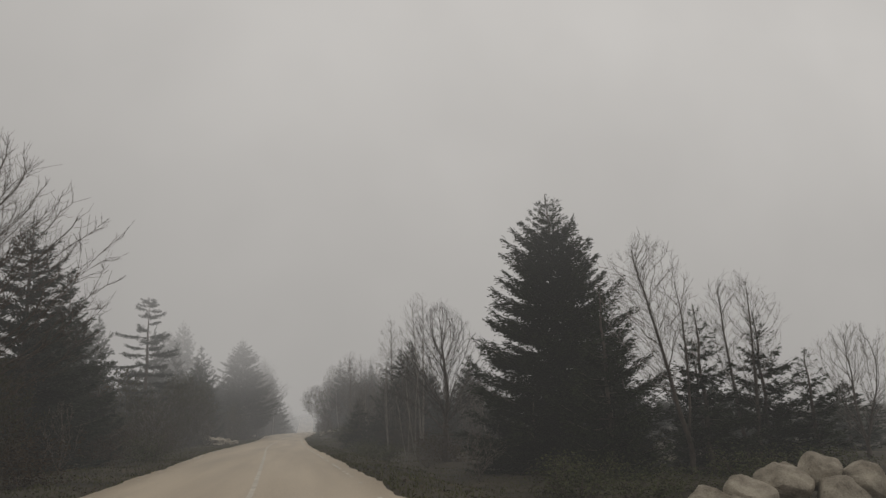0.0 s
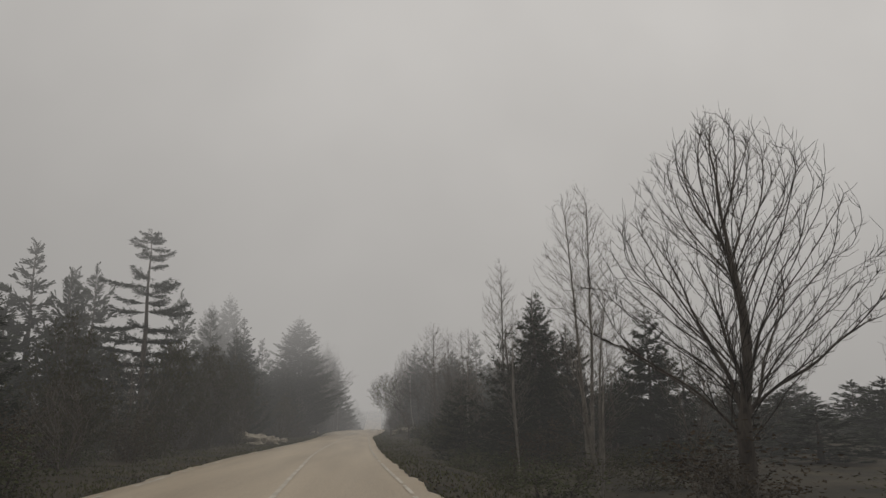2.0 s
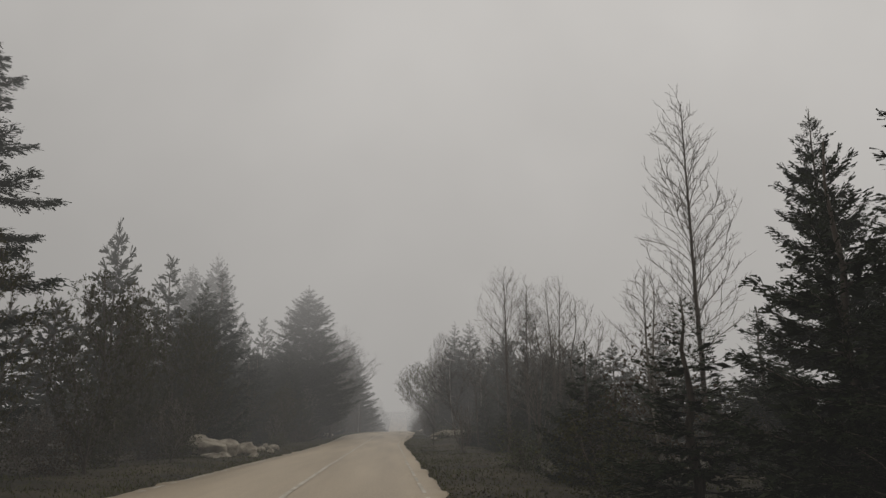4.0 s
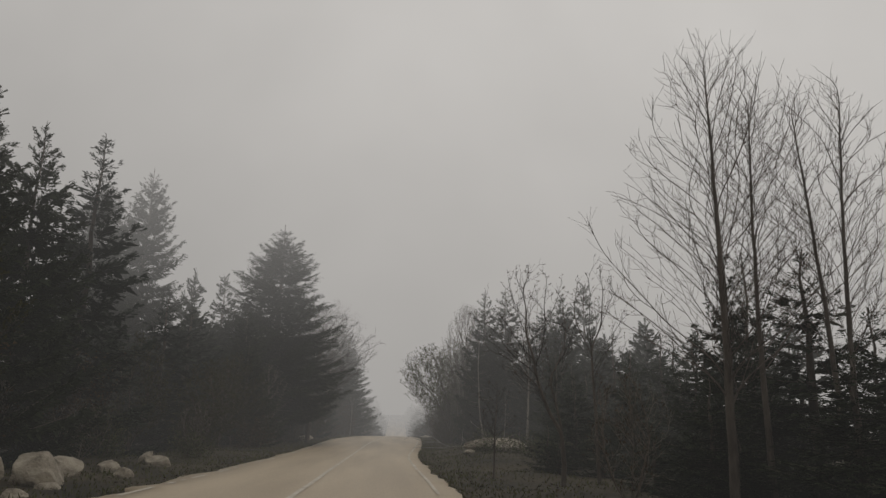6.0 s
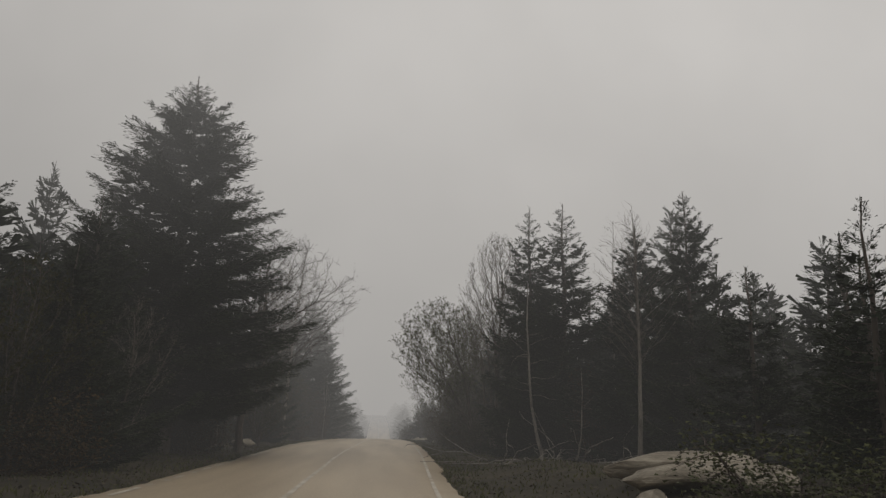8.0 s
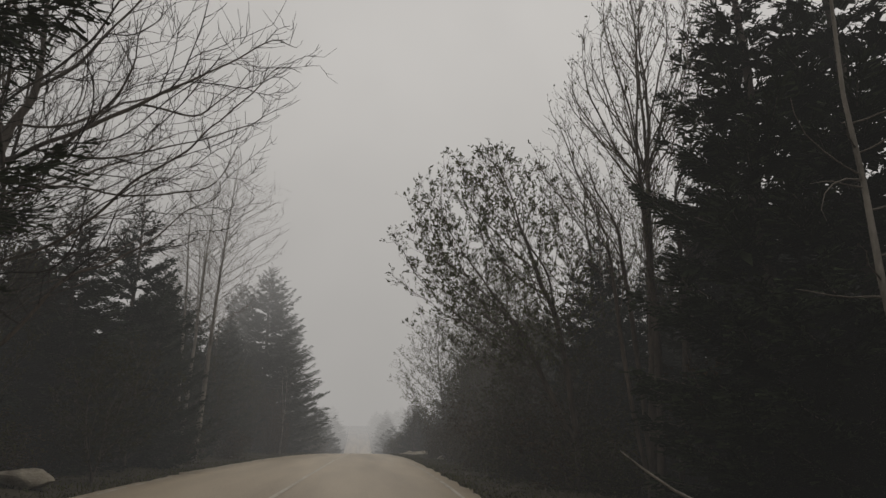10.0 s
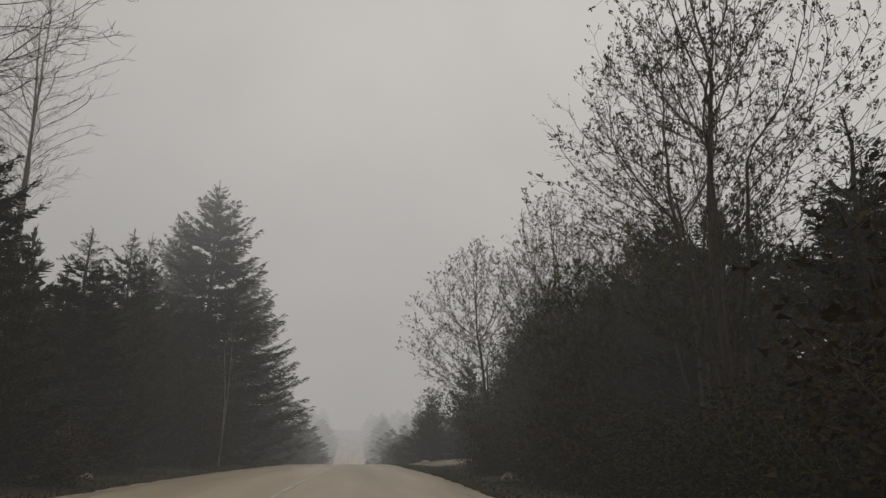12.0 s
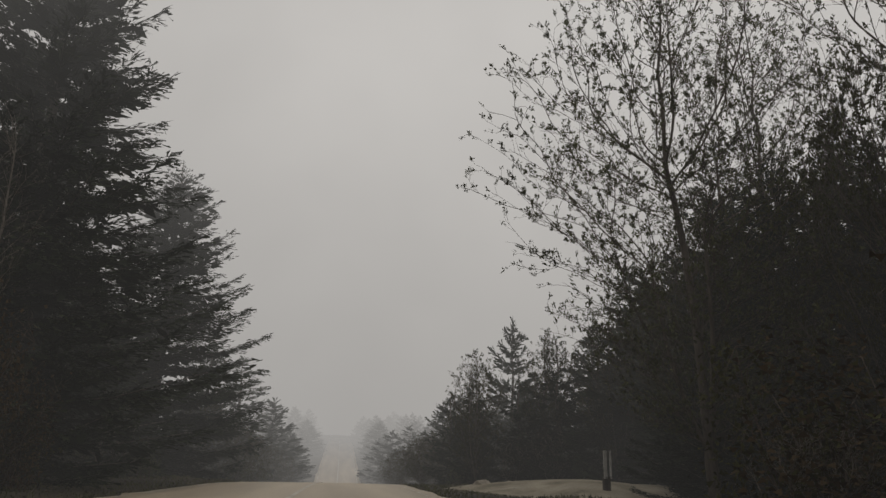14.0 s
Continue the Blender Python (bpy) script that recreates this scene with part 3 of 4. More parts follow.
def back_fir(x, y, tall, R, pick, turn):
    """One of the uncounted firs of the woods behind."""
    k = pick % 2
    m = Matrix.LocRotScale((x, y, float(land(x, y)) - 0.05), Euler((0, 0, radians(turn))), (R / (2.6, 2.0)[k], R / (2.6, 2.0)[k], tall / 10.0))
    woods.extend(((DISTANT[k][0], m, 0), (DISTANT[k][1], m, 1)))


def join_woods():
    co, loops, starts, kinds, nv, nl = [], [], [], [], 0, 0
    for me, m, kind in woods:
        v, l, p = np.empty(3 * len(me.vertices)), np.empty(len(me.loops), np.int32), np.empty(len(me.polygons), np.int32)
        me.vertices.foreach_get("co", v)
        me.loops.foreach_get("vertex_index", l)
        me.polygons.foreach_get("loop_start", p)
        a = np.array(m)
        co.append(v.reshape(-1, 3) @ a[:3, :3].T + a[:3, 3])
        loops.append(l + nv)
        starts.append(p + nl)
        kinds.append(np.full(len(p), kind, np.int32))
        nv, nl = nv + len(me.vertices), nl + len(l)
    me = bpy.data.meshes.new("back_woods")
    me.vertices.add(nv)
    me.vertices.foreach_set("co", np.concatenate(co).astype(np.float32).ravel())
    me.loops.add(nl)
    me.loops.foreach_set("vertex_index", np.concatenate(loops))
    starts = np.concatenate(starts)
    me.polygons.add(len(starts))
    me.polygons.foreach_set("loop_start", starts)
    me.polygons.foreach_set("material_index", np.concatenate(kinds))
    me.materials.append(BARK)
    me.materials.append(NEEDLES)
    me.update(calc_edges=True)
    tagged(new("back_woods", me), "dim dark firs of the foggy forest behind", "woods", kind="stuff")


TALL, YOUNG, DIM = "tall dark green fir with layered drooping branches", "small young fir with dense dark green needles", "dim dark fir standing back in the forest fog"
for i, (x, y, top, R) in enumerate([
        (11.95, 24.15, 10.7, 3.55), (9.6, 53.0, 7.4, 1.9), (12.2, 57.0, 6.4, 2.0), (11.2, 59.0, 8.6, 2.0), (-10.2, 38.0, 10.4, 2.7), (-9.6, 30.0, 11.3, 3.1),
        (-10.4, 34.0, 8.2, 2.9), (-10.7, 97.0, 12.6, 2.6), (-10.6, 92.0, 10.9, 2.7), (-9.9, 88.0, 9.4, 2.4), (9.2, 131.8, 13.4, 2.7), (-10.2, 106, 7.5, 2.4), (-10.4, 128, 9, 2.8), (-11.5, 132, 10, 2.8), (-9.8, 136.5, 8.5, 2.6), (-10.6, 112, 8.0, 2.6), (12.0, 137.0, 9.0, 2.6), (9.8, 143.0, 8.5, 2.4), (13.6, 146.0, 9.0, 2.4), (10.8, 136.2, 10.0, 2.4), (10.6, 141.0, 7.0, 2.2), (14.2, 137.5, 10.0, 2.8), (13.2, 190.0, 9.0, 2.3), (15.4, 194.5, 12.5, 2.8), (16.8, 141.5, 10.0, 2.8),
        (10.9, 131.2, 13.5, 3.3), (13.0, 126.0, 10.9, 3.2), (14.8, 131.0, 11.9, 2.5), (13.4, 153.0, 10.2, 2.5), (-7.8, 150.0, 11.5, 2.8), (-7.9, 155.0, 9.8, 2.5),
        (-8.6, 145.5, 10.2, 2.7), (-9.1, 183.0, 12.0, 2.8), (-10.0, 190.0, 13.7, 2.6), (-8.8, 176.0, 10.0, 2.8),
        (-9.4, 168.0, 11.0, 3.0), (-9.3, 162.0, 11.0, 3.0), (14.6, 186.0, 8.5, 2.8), (16.8, 190.0, 11.5, 3.0), (13.4, 192.5, 5.6, 2.2), (15.2, 181.0, 8.5, 2.8), (17.8, 184.0, 12.5, 3.2), (14.2, 160.0, 8.0, 2.6), (12.4, 150.5, 6.5, 2.2), (14.9, 52.8, 6.6, 2.2), (13.7, 122.0, 11.4, 2.8), (17.7, 178.0, 12.6, 3.6), (14.5, 168.0, 10.0, 3.2), (-8.6, 118.6, 9.0, 2.9), (-9.4, 122.0, 8.2, 2.8), (-8.8, 129.5, 8.6, 2.8), (-7.6, 114.5, 6.2, 2.2), (12.6, 179.5, 8.6, 2.4), (12.9, 187.5, 8.8, 2.4), (15.6, 183.5, 11.5, 2.8)]):
    fir(x, y, top, 1.12 * R, HERO if i == 0 else MID if x > 14 or x < -10 else FULL, i, TALL, 47 * i)
for i, (x, y, top, R) in enumerate([(-7.5, 125.0, 16.7, 6.5), (-7.2, 195.0, 19.2, 5.8), (-6.6, 211.5, 16.6, 5.6), (-16.5, 120.5, 19.3, 4.2), (-18.0, 116.5, 17.3, 4.0), (-11.5, 205.0, 19.8, 4.4)]):
    fir(x, y, top, R, GIANT, int(i == 0), "very tall broad fir with dense dark boughs", 57 * i)
for i, (x, y, top, R) in enumerate([
        (11.7, 19.0, 5.9, 1.7), (15.1, 19.0, 5.1, 1.5), (18.0, 20.0, 5.0, 1.8), (18.8, 18.6, 3.5, 1.3), (16.6, 22.0, 4.3, 1.7), (10.2, 22.4, 2.3, 1.4), (13.3, 22.6, 3.0, 1.6), (14.7, 25.5, 4.0, 1.8), (9.6, 25.2, 2.0, 1.3), (13.4, 21.5, 3.4, 1.4), (8.6, 54.6, 6.0, 2.0), (6.5, 56.0, 3.6, 1.5),
        (7.0, 64.5, 3.8, 1.4), (16.6, 53.0, 4.4, 1.8), (15.3, 58.0, 4.2, 1.8), (14.0, 61.5, 4.6, 1.8), (16.8, 63.0, 4.8, 2.0), (12.6, 51.5, 3.4, 1.6), (13.0, 66.0, 5.0, 1.9), (-9.6, 42.5, 6.6, 1.6), (9.1, 85.6, 5.9, 1.3), (10.5, 84.6, 5.6, 2.0), (11.6, 82.2, 4.6, 2.0), (9.5, 81.6, 2.9, 1.5), (8.0, 84.4, 2.6, 1.4), (11.8, 90.0, 6.9, 1.5), (13.0, 86.0, 4.6, 1.9), (9.3, 105.0, 5.4, 1.2),
        (10.6, 107.0, 5.0, 1.5), (13.4, 106.0, 5.5, 1.8), (14.3, 104.0, 6.2, 2.2), (8.4, 84, 1.4, 0.9), (9.2, 79, 2.2, 1.3), (10.6, 78, 2.8, 1.4), (9.0, 87.5, 2.0, 1.0), (7.8, 92, 1.8, 1.0), (9.4, 94, 4.0, 1.5), (6.8, 95.5, 1.6, 0.9), (8.2, 97, 3.6, 1.4), (11, 86, 3.4, 1.5), (12, 80, 3.4, 1.6), (8.3, 76, 1.6, 1.1), (9.6, 74.5, 1.9, 1.2), (6.5, 92.5, 1.1, 0.7), (11.5, 75.5, 2.6, 1.5), (7.4, 86.3, 1.4, 1.0), (10.3, 90.6, 4.4, 1.5), (16.5, 108.0, 6.6, 2.1), (17.5, 100.0, 5.8, 2.3), (12.0, 109.5, 4.8, 1.6), (9.9, 212.0, 5.8, 1.7), (9.4, 208.0, 5.3, 1.4),
        (12.2, 225.0, 7.0, 2.1), (10.5, 219.0, 4.5, 1.6), (11.0, 206.0, 5.0, 1.8), (12.6, 205.0, 6.5, 2.0), (14.4, 204.5, 7.5, 2.2), (8.9, 213.0, 4.6, 1.6), (13.2, 209.0, 7.5, 2.2), (11.8, 157.5, 8.0, 2.2), (15.2, 97.0, 4.6, 1.8), (12.8, 98.0, 3.9, 1.7), (11.4, 113.0, 6.0, 1.9), (15.0, 114.0, 7.4, 2.2), (19.5, 94.0, 5.2, 2.0)]):
    fir(x, y, top, 1.1 * R, SMALL, i, YOUNG, 61 * i)
for i, (x, y, top, R) in enumerate([
        (-17.9, 75.0, 13.4, 2.6), (-21.0, 72.0, 14.4, 2.8), (-17.7, 70.0, 12.0, 2.5), (-20.5, 78.0, 13.7, 2.5), (-14.9, 88.0, 13.7, 2.3), (-13.2, 93.0, 12.6, 2.3), (-15.4, 130.0, 13.7, 2.5), (-14.0, 135.0, 14.3, 2.5), (22.3, 112.0, 8.7, 2.6), (19.1, 136.0, 14.9, 3.0), (15.6, 226.0, 11.3, 2.9),
        (20.5, 215.0, 13.0, 3.2), (-6.3, 226.0, 9.0, 3.0), (-5.5, 238.0, 9.0, 3.2), (12.5, 240.0, 6.0, 2.6), (11.8, 262.0, 4.5, 3.0), (-3.8, 262.0, 5.0, 3.0), (17.0, 140.0, 11.0, 2.8)]):
    fir(x, y, top, R, FAR, i, DIM, 83 * i)
rng = np.random.default_rng(5)
for i in range(62):
    y = 8 + 4.1 * i + rng.uniform(-1.5, 1.5)
    x = float(soft(middle, y)) - float(soft(half_l, y)) - rng.uniform(8, 24) - (4 if 40 < y < 85 else 0)
    back_fir(x, y, rng.uniform(6, 10.5) + (2.0 if y > 130 else 0), rng.uniform(2.0, 3.2), i, 71 * i)
    y = 118 + 2.3 * i + rng.uniform(-1.5, 1.5)
    x = float(soft(middle, y)) + float(soft(half_r, y)) + rng.uniform(10, 24) + (3 if y < 140 or 188 < y < 205 else 0)
    if y < 262:
        back_fir(x, y, rng.uniform(6, 10), rng.uniform(2.0, 3.2), i + 1, 37 * i)
for i in range(64):
    y = 118 + 1.5 * i + rng.uniform(-1, 1)
    x = float(soft(middle, y)) - float(soft(half_l, y)) - rng.uniform(6, 10)
    back_fir(x, y, rng.uniform(6.0, 9.5), rng.uniform(2.2, 3.0), i, 53 * i)
    x = float(soft(middle, y)) + float(soft(half_r, y)) + rng.uniform(8, 13) + (2 if 186 < y else 8 if y < 166 else 0)
    if y > 134:
        back_fir(x, y, rng.uniform(7.0, 11.0), rng.uniform(2.2, 3.0), i + 1, 59 * i)
for i in range(42):
    y = 240 + 4.2 * i + rng.uniform(-2, 2)
    for sgn, half in ((-1, half_l), (1, half_r)):
        x = float(soft(middle, y)) + sgn * (float(soft(half, y)) + rng.uniform(2.5, 16))
        back_fir(x, y, rng.uniform(5, 9), rng.uniform(2.2, 3.4), i, 31 * i)
for i in range(54):
    x, y = rng.uniform(14, 30) + (0 if i < 22 else 12), rng.uniform(24, 98)
    back_fir(x, y, rng.uniform(2.2, 4.2), rng.uniform(1.4, 2.2), i, 29 * i)
join_woods()

# the thin old fir: flat tiers far apart on a bare stem, dense only near its foot
OLD_TIERS = [(2.2, 2.9), (2.8, 2.8), (3.4, 2.9), (4.0, 2.7), (4.6, 3.0), (5.2, 2.6), (5.9, 3.2), (6.7, 2.5), (7.5, 3.3), (8.4, 2.6), (9.0, 1.5), (9.5, 2.6), (10.0, 2.3), (10.6, 2.0), (11.2, 1.1), (11.8, 1.6), (12.4, 1.3), (12.8, 1.2), (13.1, 1.3), (13.35, 0.8)]
old = fir_meshes(41, 2.7, 13.6, 0.17, 0.19, 0.12, 7, 0.16, needles=NEEDLES_GREY, fan=4, droop=0.12, tier=0.05, shade=0.2, flat=0.25, levels=OLD_TIERS)
t = thing("fir_tree", (("trunk", old[0]), ("crown", old[1])), "tall thin old fir with sparse tiered branches", "fir tree", "firs along the road")
stand(t, -11.4, 65.4, 1.0, 30, sz=(13.6 - float(land(-11.4, 65.4))) / 13.6)


# ---- broad-leaved trees ----
def tree(name, x, y, parts, label, category, turn=0.0, s=1.0, group="bare trees by the road"):
    return stand(thing(name, parts, label, category, group), x, y, s, turn)


ROUND, SLIM = "bare round-crowned tree with many rising dark stems", "slender bare tree with a narrow upright crown"
FAN = ((-0.45, 0.2, 0.42), (0.4, -0.25, 0.44), (0.1, 0.45, 0.40), (0.05, -0.1, 0.62), (-0.25, -0.4, 0.38), (0.6, 0.2, 0.36))
TWIN = ((-0.35, 0.45, 0.90), (0.3, -0.4, 0.93))
CLUMP = ((-0.9, 0.2, 0.46), (-0.35, -0.5, 0.56), (0.2, 0.35, 0.62), (0.55, -0.25, 0.55), (1.0, 0.3, 0.45), (-0.5, 0.7, 0.5))
SPREAD = ((-0.5, 0.3, 0.40), (0.4, -0.35, 0.46), (0.1, 0.4, 0.55), (0.65, 0.2, 0.36))
tree("bare_tree", 8.95, 33.0, broadleaf(101, 8.0, 2.6, 0.26, 0.42, 1400, FAN, 1.9, 0.17, 0.22, lift=0.7, up=0.22, fine=DARK_TWIG, twigs=1.0, twig=0.36, tip=0.005), ROUND, "bare tree")
tree("bare_tree", 9.9, 46.0, broadleaf(102, 10.9, 2.3, 0.27, 0.40, 850, TWIN, 0.0, 0.075, 0.25, lift=0.45, up=0.25, wood=PALE, twigs=0.8, tip=0.0045), "slender bare tree with two pale upright stems", "bare tree")
tree("bare_tree", 10.1, 63.7, broadleaf(103, 11.4, 1.7, 0.28, 0.40, 600, ((0.1, 0, 0.95),), 0.0, 0.09, 0.24, lift=0.5, up=0.3, twigs=0.9, fine=GREY_TWIG, tip=0.006), SLIM, "bare tree")
tree("bare_tree", 14.2, 18.6, broadleaf(104, 8.0, 1.9, 0.32, 0.5, 900, ((-1.3, 0.2, 0.92), (0.3, 0.2, 0.7)), 1.2, 0.10, off=(-1.0, 0), fine=GREY_TWIG, crook=0.26), "bare twisted tree leaning over young firs", "bare tree")
tree("bare_tree", 17.2, 19.8, broadleaf(105, 7.0, 1.6, 0.3, 0.5, 700, TWIN, 0.0, 0.08, fine=GREY_TWIG), "thin bare tree behind young firs", "bare tree")
tree("bare_tree", 23.5, 22.0, broadleaf(106, 5.2, 2.3, 0.2, 0.5, 800, SPREAD, 0.6, 0.09, fine=GREY_TWIG), "low bare tree with spreading grey twigs", "bare tree")
tree("bare_tree", -6.9, 13.6, broadleaf(107, 9.0, 3.7, 0.16, 0.45, 1900, SPREAD, 1.0, 0.16, 0.27, off=(0.7, 0.2), sag=-0.2, crook=0.22, twig=0.42, tip=0.005), "wide bare tree reaching over the road edge", "bare tree")
tree("bare_tree", 7.6, 82.6, broadleaf(108, 10.0, 2.7, 0.24, 0.42, 800, ((0.0, 0.1, 0.9),), 0.0, 0.10, 0.32, 0.22, lift=0.55, up=0.25, twigs=0.8, twig=0.45, tip=0.0045), "bare tree with long limbs rising from a thin trunk", "bare tree")
tree("bare_tree", 8.9, 83.6, broadleaf(109, 9.6, 1.5, 0.3, 0.45, 550, ((0.1, 0, 0.9),), 0.0, 0.075, lift=0.5, up=0.3, twigs=0.8, twig=0.4), SLIM, "bare tree")
tree("bare_tree", 10.4, 83.2, broadleaf(110, 9.6, 2.0, 0.28, 0.45, 800, TWIN, 0.0, 0.075, lift=0.5, up=0.3, twigs=0.8, twig=0.4), "slender bare tree with two rising stems", "bare tree")
BUD = dict(crook=0.28, twigs=0.7, twig=0.24, leaves=2.2, leaf=0.055, foliage=RUSSET, fine=DARK_TWIG, wood=BARK)
tree("budding_tree", 5.7, 88.5, broadleaf(111, 6.1, 1.6, 0.36, 0.5, 600, ((-0.75, 0, 0.5), (-0.3, 0.2, 0.45)), 1.4, 0.07, 0.24, off=(-0.9, 0), lift=0.3, sag=-0.3, up=0.1, **BUD), "young budding tree leaning toward the road", "young tree", group="budding trees")
tree("budding_tree", 6.7, 88.6, broadleaf(137, 6.2, 1.0, 0.4, 0.5, 240, ((-0.15, 0, 0.6),), 0.0, 0.055, 0.24, up=0.2, **BUD), "thin young tree with opening buds", "young tree", group="budding trees")
tree("budding_tree", 4.1, 90.5, broadleaf(112, 2.9, 0.8, 0.3, 0.5, 110, ((0.1, 0, 0.95),), 0.0, 0.03, 0.2, **BUD), "low thin sapling with opening buds", "young tree", group="budding trees")
tree("bare_tree", 10.6, 120.0, broadleaf(113, 9.8, 1.6, 0.35, 0.45, 600, ((0.1, 0, 0.97),), 0.0, 0.09, lift=0.5, up=0.25, twigs=0.8, wood=PALE, fine=GREY_TWIG), "pale slender bare tree among firs", "bare tree")
tree("leafing_tree", 7.9, 134.2, broadleaf(114, 12.5, 2.7, 0.3, 0.55, 1700, CLUMP, 0.0, 0.13, 0.25, lift=0.8, up=0.3, twigs=1.1, leaves=1.2, leaf=0.08, tip=0.005), "clump of tall rising stems just coming into leaf", "tree", group="leafing trees")
tree("leafing_tree", 6.9, 137.0, broadleaf(115, 8.8, 3.1, 0.26, 0.55, 1400, ((-1.3, 0, 0.42), (-0.6, -0.3, 0.5), (-0.2, 0.5, 0.45)), 1.2, 0.13, 0.25, off=(-2.1, 0), sag=-0.3, lift=0.4, twigs=1.2, leaves=6, leaf=0.09, crook=0.24, leaf_low=3.0), "leafing tree arching over the road edge", "tree", group="leafing trees")
tree("bare_tree", -5.4, 131.0, broadleaf(116, 11.2, 5.0, 0.28, 0.5, 2100, ((0.9, -0.3, 0.38), (-0.4, 0.5, 0.5), (0.3, 0.6, 0.55), (1.4, 0.4, 0.3), (-0.9, -0.4, 0.4)), 1.8, 0.2, 0.30, 0.2, off=(0.8, 0), sag=-0.5, up=0.02, fine=DARK_TWIG, crook=0.26, lift=0.1, twigs=1.0, twig=0.5, tip=0.006), "wide bare tree with long limbs over the road", "bare tree")
tree("bare_tree", -7.4, 135.5, broadleaf(136, 11.4, 4.2, 0.25, 0.5, 1700, SPREAD, 1.6, 0.16, 0.3, 0.2, fine=DARK_TWIG, crook=0.22, lift=0.4, twigs=1.0, twig=0.5, tip=0.006), "bare tree with dense dark twigs beside firs", "bare tree")
BIRCH = dict(lift=0.35, up=0.15, twigs=0.8, wood=PALE, fine=GREY_TWIG, twig=0.5, tip=0.0055)
tree("birch_tree", -6.3, 157.6, broadleaf(117, 16.6, 3.4, 0.36, 0.45, 900, ((1.0, 0.3, 0.97),), 0.0, 0.15, 0.32, 0.22, off=(0.8, 0), **BIRCH), "tall pale-barked birch with fine bare twigs", "birch tree", group="birches")
tree("birch_tree", -7.6, 159.5, broadleaf(118, 16.2, 2.6, 0.40, 0.45, 700, ((0.9, 0, 0.97), (-0.5, 0.3, 0.9)), 0.0, 0.12, 0.32, 0.22, off=(0.3, 0), **BIRCH), "tall pale-barked birch with fine bare twigs", "birch tree", group="birches")
tree("birch_tree", -9.3, 170.0, broadleaf(119, 17.5, 2.4, 0.5, 0.45, 600, TWIN, 0.0, 0.12, 0.32, 0.22, **BIRCH), "tall bare birch rising above dark firs", "birch tree", group="birches")
tree("bare_tree", -4.5, 186.5, broadleaf(138, 7.8, 1.0, 0.35, 0.5, 200, ((0.2, 0, 0.9), (-0.2, 0.2, 0.8)), 0.0, 0.05, 0.24, lift=0.5, up=0.25, twigs=0.8, wood=PALE, fine=GREY_TWIG), "thin pale bare sapling in front of firs", "bare tree")
tree("leafing_tree", -5.3, 184.8, broadleaf(139, 5.4, 1.4, 0.12, 0.5, 500, SPREAD, 0.3, 0.06, 0.24, lift=0.4, leaves=6, leaf=0.08, foliage=RUSSET, twigs=1.0), "low tree with russet young leaves beside firs", "tree", group="leafing trees")
LEAFY = "broad tree with sparse small spring leaves"
SPRIG = dict(twigs=1.0, crook=0.22, twig=0.3, lift=0.3, up=0.12, sag=-0.4)
for x, y, pick, H, R, low, n, lv, mat, dx, label in (
        (11.4, 146.4, 120, 12.2, 3.9, 0.34, 1300, 1.3, SPRING, -0.7, "leafing tree with dark trunks leaning over the road"),
        (8.9, 157.6, 121, 12.2, 3.4, 0.22, 2000, 4, SPRING, 0, LEAFY), (14.2, 149.0, 122, 12.3, 3.0, 0.3, 700, 3, SPRING, 0, LEAFY),
        (11.3, 163.6, 130, 13.6, 3.6, 0.3, 1100, 1.0, SPRING, -0.3, "tall tree with bare limbs and few young leaves"), (10.9, 176.0, 123, 12.6, 2.9, 0.25, 1300, 4, SPRING, 0, LEAFY),
        (9.7, 185.6, 124, 12.8, 3.9, 0.10, 2500, 5.5, SPRING, -0.4, "wide tree with many small spring leaves"),
        (13.6, 189.0, 135, 14.5, 3.4, 0.25, 800, 4, SPRING, 0, LEAFY), (13.2, 183.0, 125, 14.4, 3.2, 0.25, 900, 4, SPRING, 0, LEAFY),
        (14.4, 170.0, 126, 11.0, 3.2, 0.2, 700, 4.5, RUSSET, 0, "broad tree with sparse brown-green leaves"), (13.6, 176.0, 129, 12.0, 3.2, 0.2, 700, 4.5, RUSSET, 0, "broad tree with sparse brown-green leaves")):
    lean = tuple((px0 + dx, py0, h0) for px0, py0, h0 in (CLUMP if pick % 2 else SPREAD))
    tree("leafing_tree", x, y, broadleaf(pick, H, R, low, 0.42, n, lean, 1.2, 0.13, 0.26, off=(dx, 0), leaves=1.6 * lv, leaf=0.075, foliage=mat, **SPRIG), label, "tree", group="leafing trees")
tree("dead_tree", 13.4, 131.0, broadleaf(127, 12.9, 0.8, 0.4, 0.5, 90, ((0.3, 0, 0.99),), 0.0, 0.11, 0.2, lift=0.1, up=0.0, twigs=0.5, wood=PALE, fine=GREY_TWIG), "dead standing trunk with short broken branches", "dead tree")


